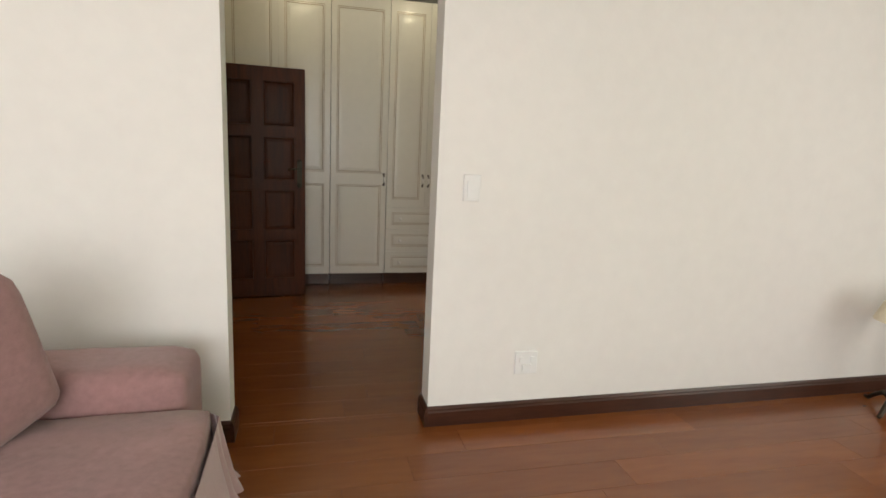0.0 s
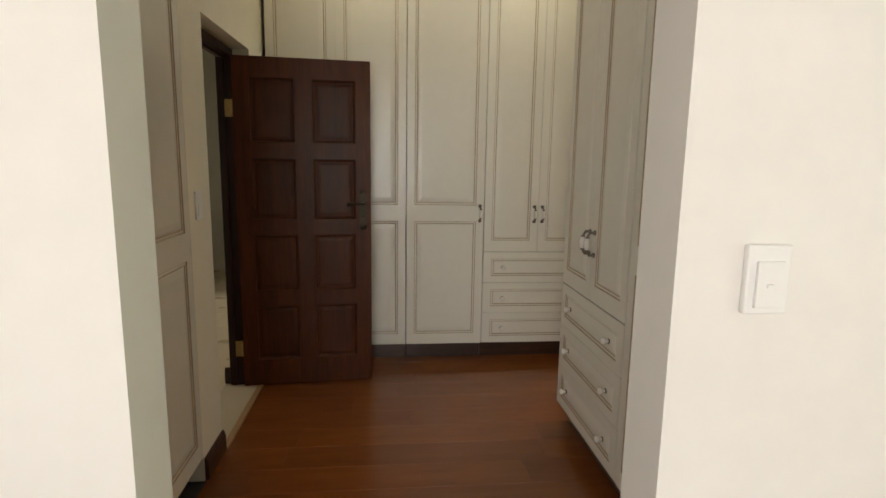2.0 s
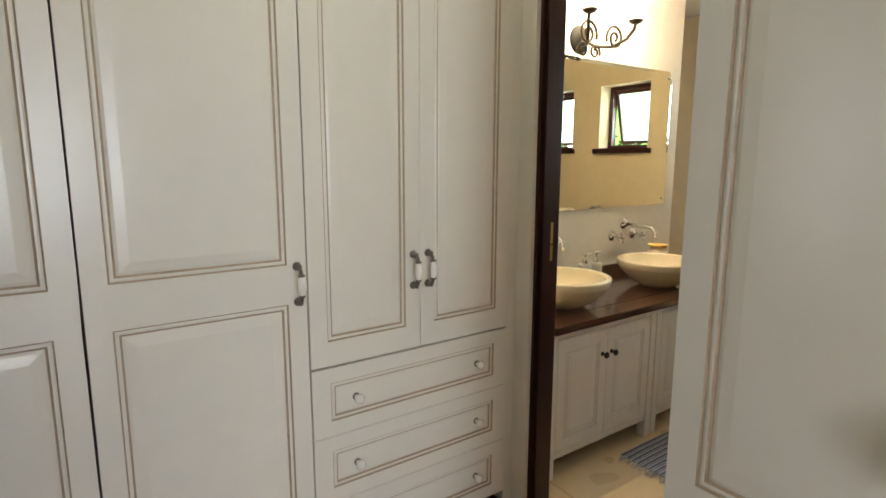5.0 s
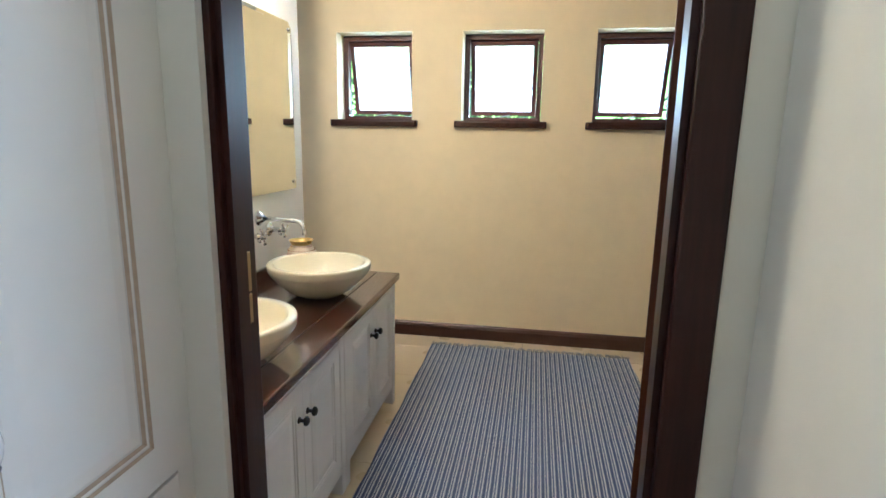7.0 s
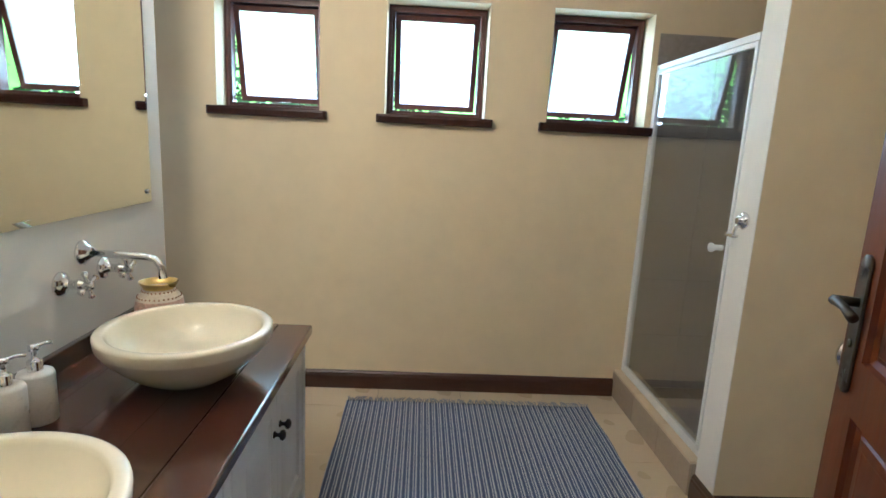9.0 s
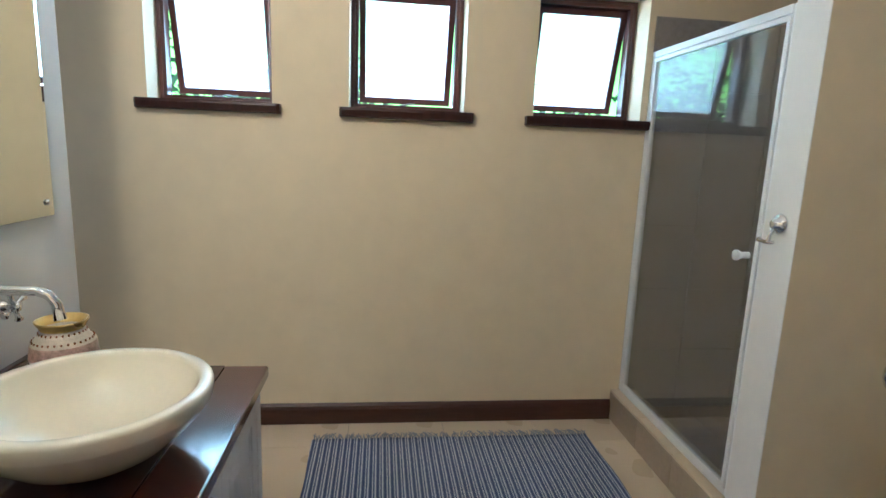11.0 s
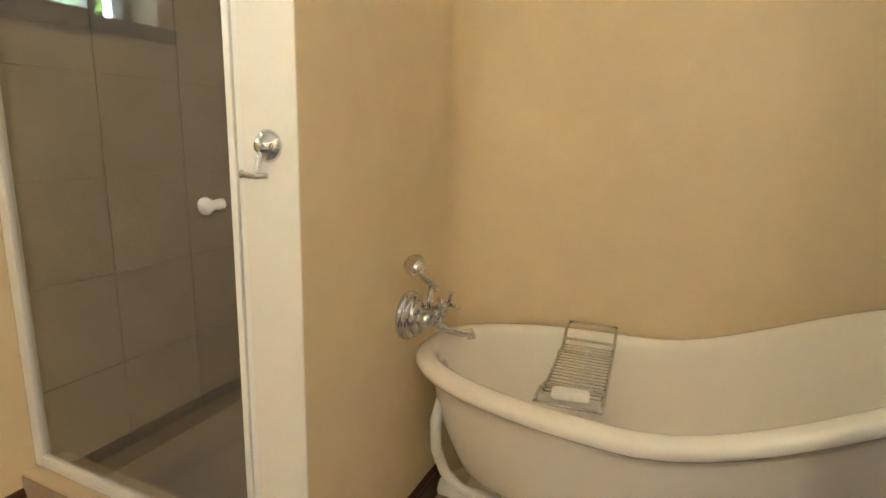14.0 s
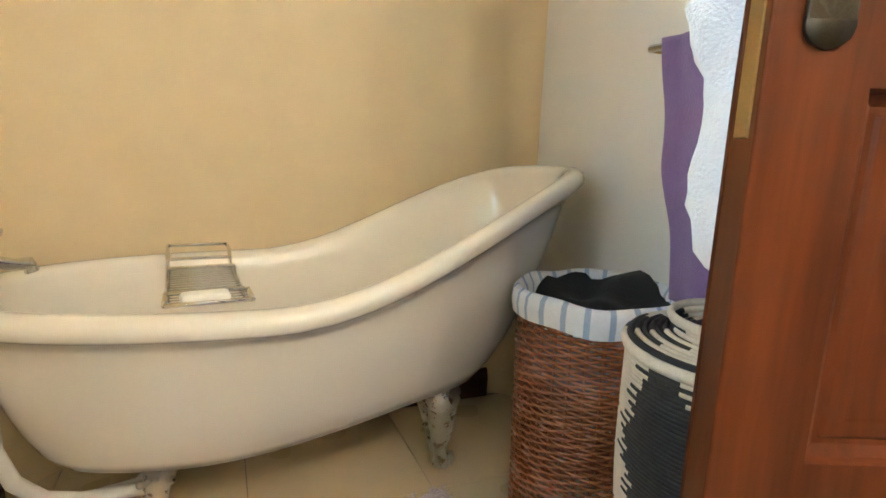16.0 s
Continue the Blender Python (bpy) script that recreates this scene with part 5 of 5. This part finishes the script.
def coil_basket(x, y, r, h):
    """Coiled rope basket with a lid: cream and black coils that meet in zigzags."""
    ob = thing("coiled_basket", None, None, "black and cream coiled basket with a lid", "basket", m=pose(x, y, 0))

    def coil(rad, z, k, t=0.009):
        bm = B()
        n = 96
        rings = []
        for i in range(n):
            a = 2 * math.pi * i / n
            c, s = math.cos(a), math.sin(a)
            rings.append([bm.verts.new(((rad + t * 0.7 * math.cos(q)) * c, (rad + t * 0.7 * math.cos(q)) * s, z + t * math.sin(q))) for q in (0, 1.05, 2.09, 3.14, 4.19, 5.24)])
        rings.append(rings[0])
        skin(bm, rings)
        for f in bm.faces:
            c = f.calc_center_median()
            u = (math.atan2(c.y, c.x) / (2 * math.pi) * 3 + 0.30) % 1.0
            v = k / 38.0
            jit = 0.05 * math.sin(k * 2.7) + 0.03 * math.sin(k * 7.1)
            lo, hi = 0.10 + 0.30 * abs(v % 1.0 - 0.5) + jit, 0.60 - 0.30 * abs(v % 1.0 - 0.5) - jit
            flip = 0.5 * ((int(v) + 1) % 2)
            w = (u + flip) % 1.0
            black = lo < w < hi or (k % 2 == 0 and hi <= w < hi + 0.46 * (0.7 + 0.3 * math.sin(k * 1.9)))
            f.material_index = 1 if black else 0
        return bm

    rows = 76
    for k in range(rows):
        q = k / (rows - 1)
        part("coil", coil(r * (0.74 + 0.26 * math.sin(min(1, q * 1.35) * math.pi / 2)), 0.009 + (h - 0.07) * q, k, 0.0043), (SISAL, SISAL_BLACK), ob)
    lid = part("lid", coil(r + 0.004, h - 0.045, 3, 0.011), (SISAL, SISAL_BLACK), ob, "coiled lid with a raised ring")
    for k in range(15):
        part("coil", coil(r - 0.004 - k * 0.0115, h - 0.035 + 0.0018 * min(k, 9), k + 4, 0.0088), (SISAL, SISAL_BLACK), lid)
    for k in range(2):
        part("coil", coil(r * 0.60, h - 0.014 + k * 0.010, 11 + k, 0.007), (SISAL, SISAL_BLACK), lid)
    part("ring", coil(r * 0.63, h + 0.006, 1, 0.009), SISAL, lid, "cream raised ring")


coil_basket(2.425, 4.075, 0.180, 0.64)


def cloth(name, label, cat, m, w, top, bottom, mt, seed, folds, depth, ragged=0.0, taper=0.28, sway=0.0, lean=0.0):
    """A hanging cloth in the local x-z plane, with folds that deepen downwards, two faces thick."""
    bm = B()
    nx, nz = 48, 40
    for side in (0, 1):
        grid = []
        for j in range(nz + 1):
            q = j / nz
            row = []
            for i in range(nx + 1):
                u = i / nx
                z = top + (bottom - top) * q + ragged * noise.noise(Vector((u * 3, seed, 0))) * q
                y = depth * (0.3 + 0.7 * q) * math.sin(u * folds * 2 * math.pi + seed) + 0.012 * noise.noise(Vector((u * 4, q * 3, seed)))
                x = (u - 0.5) * w * (1 - taper * (1 - min(1, q * 2.2)) if taper > 0 else 1 + taper * min(1, max(0, (q - 0.66) / 0.30)) ** 1.5) + lean * q + sway * math.sin(q * 8.2 + 1.0) * (0.4 + u) + 0.02 * noise.noise(Vector((q * 4, seed, 1.5)))
                row.append(bm.verts.new((x, y + side * 0.009, z)))
            grid.append(row)
        for j in range(nz):
            for i in range(nx):
                bm.faces.new((grid[j][i], grid[j][i + 1], grid[j + 1][i + 1], grid[j + 1][i])).smooth = True
        if side == 0:
            first = grid
    loop = lambda g: g[0] + [r[-1] for r in g[1:]] + g[-1][::-1][1:] + [r[0] for r in g[::-1]][1:-1]
    a, b = loop(first), loop(grid)
    for i in range(len(a)):
        j = (i + 1) % len(a)
        bm.faces.new((a[i], a[j], b[j], b[i]))
    return thing(name, bm, mt, label, cat, m=m)


rail = thing("towel_rail", None, None, "chrome towel rail on the wall above the baskets", "rail")
bm = B()
tube(bm, [(2.30, 3.645, 1.150), (2.30, 4.20, 1.150)], 0.009, 12)
part("bar", bm, CHROME, rail)
for yy in (3.655, 4.19):
    bm = B()
    tube(bm, [(2.231, yy, 1.150), (2.25, yy, 1.150), (2.30, yy, 1.150)], [0.022, 0.010, 0.010], 14)
    part("bracket", bm, BRASS, rail, "small metal bracket")
cloth("hand_towel", "purple terry towel hanging over the rail", "towel", pose(2.315, 3.805, 0, 0, 0, 90), 0.22, 1.166, 0.60, PURPLE_TOWEL, 1.3, 1.5, 0.005, 0.0, 0.0, 0.0, 0.10)
lf = Matrix.Translation((2.095, 4.60, 0)) @ pose(0, 0, 0, 0, 0, math.degrees(math.atan2(-0.273, 0.695)))


def bath_towel(m):
    """A thick towel bunched on a hook: soft uneven folds, a free edge that wanders in and out, a ragged hem."""
    heights = (1.70, 1.45, 1.20, 1.08, 1.03, 1.00, 0.95, 0.86, 0.80, 0.765, 0.71, 0.66, 0.625)
    reach = (0.55, 0.63, 0.715, 0.748, 0.742, 0.724, 0.722, 0.726, 0.712, 0.672, 0.685, 0.690, 0.66)
    bm = B()
    rings, n, steps = [], 56, 60
    for k in range(steps + 1):
        z = heights[0] + (heights[-1] - heights[0]) * k / steps
        i = next(i for i in range(len(heights) - 1) if heights[i + 1] <= z + 1e-6)
        f = (heights[i] - z) / (heights[i] - heights[i + 1])
        f = f * f * (3 - 2 * f)
        edge = reach[i] + (reach[i + 1] - reach[i]) * f
        low = 0.47 - 0.06 * min(1, k / 12)
        mid, half = (edge + low) / 2, (edge - low) / 2
        ring = []
        for q in range(n):
            a = 2 * math.pi * q / n
            c, s = math.cos(a), math.sin(a)
            x = mid + half * math.copysign(abs(c) ** 0.8, c)
            y = (0.020 + 0.016 * min(1, k / 15)) * math.copysign(abs(s) ** 0.7, s) + 0.014 * math.sin(x * 42 + 1.4 * math.sin(z * 5)) * min(1, k / 8)
            g = 0.007 * noise.noise(Vector((x * 26, y * 40, z * 26))) + 0.004 * noise.noise(Vector((x * 70, y * 70, z * 70)))
            hem = 0.03 * noise.noise(Vector((x * 9, 2.0, 0.5))) if k > steps - 4 else 0.0
            ring.append(bm.verts.new((x + g * c, -0.12 + y + g * s, z + hem)))
        rings.append(ring)
    rings = [[bm.verts.new((0.515, -0.12, 1.71))]] + rings + [[bm.verts.new((0.57, -0.12, 0.635))]]
    skin(bm, rings)
    thing("bath_towel", bm, WHITE_TOWEL, "white fluffy bath towel hanging behind the open door", "towel", m=m)


bath_towel(lf)
hk = B()
lathe(hk, [(0, 0), (0.02, 0), (0.02, 0.004), (0.008, 0.008), (0.007, 0.05), (0.012, 0.06), (0, 0.064)], lf @ pose(0.50, -0.0215, 1.70, 90), 14)
thing("towel_hook", hk, BRASS, "brass hook on the back of the door", "hook")

# ---- bedroom ----
sofa = thing("sofa", None, None, "mauve velvet sofa with a low rolled arm by the wall", "sofa")


def cushion(x0, x1, y0, y1, z0, z1, r, puff=0.0, seed=0):
    """A stuffed block with rounded edges and a slightly swollen, uneven skin."""
    bm = B()
    box(bm, x0, x1, y0, y1, z0, z1)
    bmesh.ops.subdivide_edges(bm, edges=bm.edges, cuts=9, use_grid_fill=True)
    c = Vector(((x0 + x1) / 2, (y0 + y1) / 2, (z0 + z1) / 2))
    hx = Vector(((x1 - x0) / 2, (y1 - y0) / 2, (z1 - z0) / 2))
    for v in bm.verts:
        d = v.co - c
        inner = Vector([max(-hx[i] + r, min(hx[i] - r, d[i])) for i in range(3)])
        off = d - inner
        if off.length > 1e-6:
            off = off.normalized() * r
        e = (1 - (d.x / hx.x) ** 2) * (1 - (d.y / hx.y) ** 2)
        v.co = c + inner + off + Vector((0, 0, puff * e * (1 if d.z > 0 else 0))) + 0.006 * noise.noise_vector(v.co * 5 + Vector((seed, 0, 0)))
    for f in bm.faces:
        f.smooth = True
    return bm


part("seat", cushion(-0.95, 0.03, 0.25, 2.05, 0.25, 0.455, 0.04, 0.012, 1), VELVET, sofa)
part("base", cushion(-0.98, -0.005, 0.22, 2.12, 0.045, 0.26, 0.025, 0, 2), VELVET, sofa)
part("arm", cushion(-1.05, -0.065, 2.06, 2.40, 0.06, 0.578, 0.07, 0.01, 3), VELVET, sofa)
part("backrest", cushion(-1.28, -0.95, 0.22, 2.40, 0.06, 0.82, 0.09, 0.01, 4), VELVET, sofa)
for fx in (-1.2, -0.08):
    for fy in (0.3, 2.3):
        f = B()
        lathe(f, [(0, 0), (0.02, 0), (0.028, 0.06), (0, 0.06)], pose(fx, fy, 0), 14)
        part("foot", f, PLINTH, sofa, "dark turned foot")
sk = B()
pts = [(-0.95, 2.10), (-0.005, 2.10), (0.045, 2.06), (0.05, 1.9), (0.055, 0.3), (0.0, 0.21)]
rings = []
for z, out in ((0.40, 0.0), (0.30, 0.018), (0.14, 0.05), (0.085, 0.075)):
    row = []
    for i in range(61):
        q = i / 60 * (len(pts) - 1)
        k = min(int(q), len(pts) - 2)
        f = q - k
        px, py = pts[k][0] * (1 - f) + pts[k + 1][0] * f, pts[k][1] * (1 - f) + pts[k + 1][1] * f
        wv = out * (0.75 + 0.35 * math.sin(i * 1.1))
        row.append(sk.verts.new((px + wv * (1 if k >= 1 else 0), py + wv * (1 if k < 2 else 0), z)))
    rings.append(row)
skin(sk, rings, 0, False)
part("throw", sk, VELVET_PALE := mat("pale_mauve_velvet", (0.42, 0.28, 0.28), 0.85, var=0.1, scale=5, bump=0.2, bump_scale=220, sheen=0.5), sofa, "pale throw hanging over the front edge")
pw = cushion(-0.27, 0.27, -0.10, 0.10, -0.27, 0.27, 0.09, 0, 6)
thing("pillow", pw, VELVET, "large mauve velvet pillow leaning on the sofa", "pillow", m=pose(-0.65, 1.80, 0.685, 0, -16, 62))


def wall_plate(name, label, cat, x, z, w, h, rocker):
    ob = thing(name, None, None, label, cat, m=pose(x, 2.5895, z) @ Matrix.Diagonal((1, 1.7, 1, 1)))
    bm = B()
    box(bm, -w / 2, w / 2, -0.009, 0, -h / 2, h / 2, 0.003)
    part("plate", bm, PLASTIC, ob)
    for i, (dx, dz, rw, rh) in enumerate(rocker):
        r = B()
        box(r, dx - rw / 2, dx + rw / 2, -0.013 - 0.0015 * i, -0.009 - 0.0035 * i * (rw < 0.02), dz - rh / 2, dz + rh / 2, 0.0012)
        part("button", r, PLASTIC, ob)
    return ob


wall_plate("light_switch", "white plastic light switch on the white wall", "switch", 1.135, 1.237, 0.085, 0.128, [(0, -0.008, 0.052, 0.085), (0, -0.010, 0.014, 0.007)])
wall_plate("power_socket", "white plastic double power socket low on the wall", "socket", 1.487, 0.325, 0.125, 0.125, [(-0.03, 0.02, 0.022, 0.03), (0.03, 0.02, 0.022, 0.03), (0, -0.025, 0.05, 0.035)])
sw = thing("light_switch", None, None, "white plastic light switch beside the hall doorway", "switch", m=pose(-0.3745, 4.125, 1.235, 0, 0, 90))
bm = B()
box(bm, -0.04, 0.04, -0.009, 0, -0.062, 0.062, 0.003)
part("plate", bm, PLASTIC, sw)
bm = B()
box(bm, -0.026, 0.026, -0.013, -0.009, -0.045, 0.035, 0.0012)
part("button", bm, PLASTIC, sw)

lampst = thing("floor_lamp", None, None, "short floor lamp with a cream shade and dark curved feet", "lamp", m=pose(3.74, 2.33, 0))
bm = B()
lathe(bm, [(0, 0.05), (0.03, 0.05), (0.036, 0.075), (0.020, 0.10), (0.014, 0.20), (0.026, 0.26), (0.014, 0.32), (0.012, 0.62), (0, 0.62)], None, 24)
part("column", bm, BRONZE, lampst)
for a in (80, 200, 320):
    bm = B()
    c, s = math.cos(radians(a)), math.sin(radians(a))
    tube(bm, [(0.02 * c, 0.02 * s, 0.075), (0.07 * c, 0.07 * s, 0.09), (0.12 * c, 0.12 * s, 0.055), (0.165 * c, 0.165 * s, 0.014), (0.19 * c, 0.19 * s, 0.012)], [0.016, 0.015, 0.013, 0.012, 0.010], 10)
    part("foot", bm, BRONZE, lampst)
bm = B()
lathe(bm, [(0.17, 0.55), (0.09, 0.76), (0.087, 0.76), (0.166, 0.55)], None, 36)
part("shade", bm, mat("linen_shade", (0.70, 0.62, 0.48), 0.9, var=0.08, scale=40), lampst, "cream linen shade")


def plain_window(name, m, w, h, label):
    """A white framed window with two lights, in the local x-z plane."""
    ob = thing(name, None, None, label, "window", kind="structure", m=m)
    fr = B()
    for r in ((-w / 2, -w / 2 + 0.05, 0, h), (w / 2 - 0.05, w / 2, 0, h), (-0.025, 0.025, 0.05, h - 0.05), (-w / 2 + 0.05, w / 2 - 0.05, 0, 0.05), (-w / 2 + 0.05, w / 2 - 0.05, h - 0.05, h)):
        box(fr, r[0], r[1], -0.03, 0.03, r[2], r[3], 0.004)
    part("window_frame", fr, FRAME_WOOD, ob)
    for x0, x1 in ((-w / 2 + 0.05, -0.025), (0.025, w / 2 - 0.05)):
        pn = B()
        box(pn, x0, x1, -0.003, 0.003, 0.05, h - 0.05)
        p = part("pane", pn, CLEAR, ob)
        p.visible_shadow = False


CLEAR = glass("clear_window_glass", (0.95, 0.97, 0.96), 0.0, 0.1)
# unseen windows, added to go with the bedroom daylight lamps
plain_window("window_bedroom_south", pose(-0.7, -2.6, 0.4), 3.4, 2.0, "wide dark-framed bedroom window, unseen, assumed for daylight")
plain_window("window_bedroom_east", pose(4.85, 0.2, 0.6, 0, 0, 90), 2.0, 1.7, "dark-framed bedroom side window, unseen, assumed for daylight")

# ---- hall ----
bm = B()
box(bm, -3.2, -0.75, 8.9, 9.0, 0, H)
thing("wall_hall_return", bm, CREAM_WALL, "cream plastered hall pier", "wall", kind="structure")

# ---- garden ----
def shrub(x, y, h, r, seed):
    """A leafy shrub: a tapered stem, limbs and many small leaves in loose clumps."""
    rnd = random.Random(seed)
    ob = thing("tree", None, None, "leafy green garden tree outside the window", "tree", "garden trees", m=pose(x, y, -0.5))
    tr = B()
    tube(tr, [(0, 0, 0), (0.05, 0.02, h * 0.3), (0.0, 0.05, h * 0.6)], [0.10, 0.07, 0.03], 8)
    tips = []
    for k in range(9):
        a, q = rnd.uniform(0, 6.28), rnd.uniform(0.25, 0.6)
        tip = Vector((r * 0.6 * math.cos(a), r * 0.6 * math.sin(a), h * rnd.uniform(0.5, 0.92)))
        tube(tr, [(0, 0, h * q), tip * 0.5 + Vector((0, 0, h * q * 0.5)), tip], [0.03, 0.02, 0.008], 6)
        tips.append(tip)
    part("trunk", tr, PLINTH, ob, "brown woody trunk and limbs")
    verts, faces = [], []
    for _ in range(130):
        c = rnd.choice(tips) + Vector((rnd.gauss(0, r * 0.35), rnd.gauss(0, r * 0.35), rnd.gauss(0, h * 0.13)))
        for _ in range(45):
            p = c + Vector((rnd.gauss(0, 0.17), rnd.gauss(0, 0.17), rnd.gauss(0, 0.15)))
            d = Vector((rnd.uniform(-1, 1), rnd.uniform(-1, 1), rnd.uniform(-0.8, 0.3))).normalized()
            s = d.orthogonal().normalized() * 0.035
            ln = d * rnd.uniform(0.09, 0.15)
            b = len(verts)
            verts += [p, p + ln * 0.5 + s, p + ln, p + ln * 0.5 - s]
            faces.append((b, b + 1, b + 2, b + 3))
    me = bpy.data.meshes.new("crown")
    me.from_pydata([tuple(v) for v in verts], [], faces)
    me.materials.append(LEAF)
    o = new("crown", me)
    o.parent = ob
    tagged(o, kind="stuff")


def backdrop():
    """Glowing panel far behind the bathroom windows: sunlit leaves painted as light-giving emission."""
    m = bpy.data.materials.new("glowing_garden_panel")
    m.use_nodes = True
    nt = m.node_tree
    L, N = nt.links.new, nt.nodes.new
    nt.nodes.remove(nt.nodes["Principled BSDF"])
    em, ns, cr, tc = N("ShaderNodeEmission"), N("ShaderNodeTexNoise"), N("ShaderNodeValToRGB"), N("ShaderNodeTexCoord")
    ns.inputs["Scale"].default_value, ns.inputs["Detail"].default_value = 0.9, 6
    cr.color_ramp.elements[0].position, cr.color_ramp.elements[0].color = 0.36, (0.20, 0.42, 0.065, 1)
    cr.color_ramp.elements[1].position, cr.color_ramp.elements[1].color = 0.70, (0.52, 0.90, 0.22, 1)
    # strong enough for the panel to light the bathroom as well
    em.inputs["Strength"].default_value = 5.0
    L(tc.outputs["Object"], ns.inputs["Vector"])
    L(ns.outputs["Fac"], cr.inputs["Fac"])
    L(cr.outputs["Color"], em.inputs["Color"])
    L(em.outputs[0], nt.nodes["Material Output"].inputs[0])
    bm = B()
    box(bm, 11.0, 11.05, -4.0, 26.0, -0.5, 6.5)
    thing("backdrop", bm, m, "glowing green panel standing in for the garden beyond the windows", "backdrop", kind="structure")


backdrop()
for i, (tx, ty, th) in enumerate(((9.4, 6.9, 2.9), (8.3, 2.0, 2.6), (9.2, 14.5, 3.6))):
    shrub(tx, ty, th, 1.6, i)


# ---- planks and tiles, last ----
def planks(parent, x0, x1, y0, y1, seed):
    """Boards along x, laid in staggered rows, with fine open joints."""
    rnd = random.Random(seed)
    wd, ln = 0.193, 1.28
    shared = {}
    y = y0
    while y < y1 - 0.01:
        w = min(wd, y1 - y)
        x = x0 - rnd.uniform(0.1, ln - 0.1)
        while x < x1 - 0.01:
            a, b = max(x, x0), min(x + ln, x1)
            if b - a > 0.03:
                key = (round(b - a, 3), round(w, 3))
                if key not in shared:
                    bm = B()
                    box(bm, 0.0004, b - a - 0.0004, 0.0004, w - 0.0004, -0.0075, 0, 0.0006)
                    shared[key] = mesh_of("plank", bm, LAMINATE)
                o = new("plank", shared[key])
                o.parent = parent
                o.matrix_basis = pose(a, y, 0)
            x += ln
        y += wd


def tiles(parent, x0, x1, y0, y1, ox, oy, size):
    shared = {}
    i0, j0 = math.floor((x0 - ox) / size), math.floor((y0 - oy) / size)
    for i in range(i0, math.ceil((x1 - ox) / size)):
        for j in range(j0, math.ceil((y1 - oy) / size)):
            a, b = max(x0, ox + i * size), min(x1, ox + (i + 1) * size)
            c, d = max(y0, oy + j * size), min(y1, oy + (j + 1) * size)
            if b - a < 0.02 or d - c < 0.02:
                continue
            key = (round(b - a, 3), round(d - c, 3))
            if key not in shared:
                bm = B()
                box(bm, 0.0015, b - a - 0.0015, 0.0015, d - c - 0.0015, -0.0055, 0, 0.001)
                shared[key] = mesh_of("tile", bm, TILE)
            o = new("tile", shared[key])
            o.parent = parent
            o.matrix_basis = pose(a, c, 0)


planks(floor_wood, -2.6, 4.75, -2.5, 2.742, 3)
planks(floor_dressing, -0.37, 2.045, 2.744, 6.09, 4)
tiles(floor_tile, 2.076, 4.83, 2.98, 7.6, 2.72, 3.93, 0.47)
tiles(floor_hall, -3.2, -0.56, 2.75, 10.0, -2.0, 4.0, 0.47)
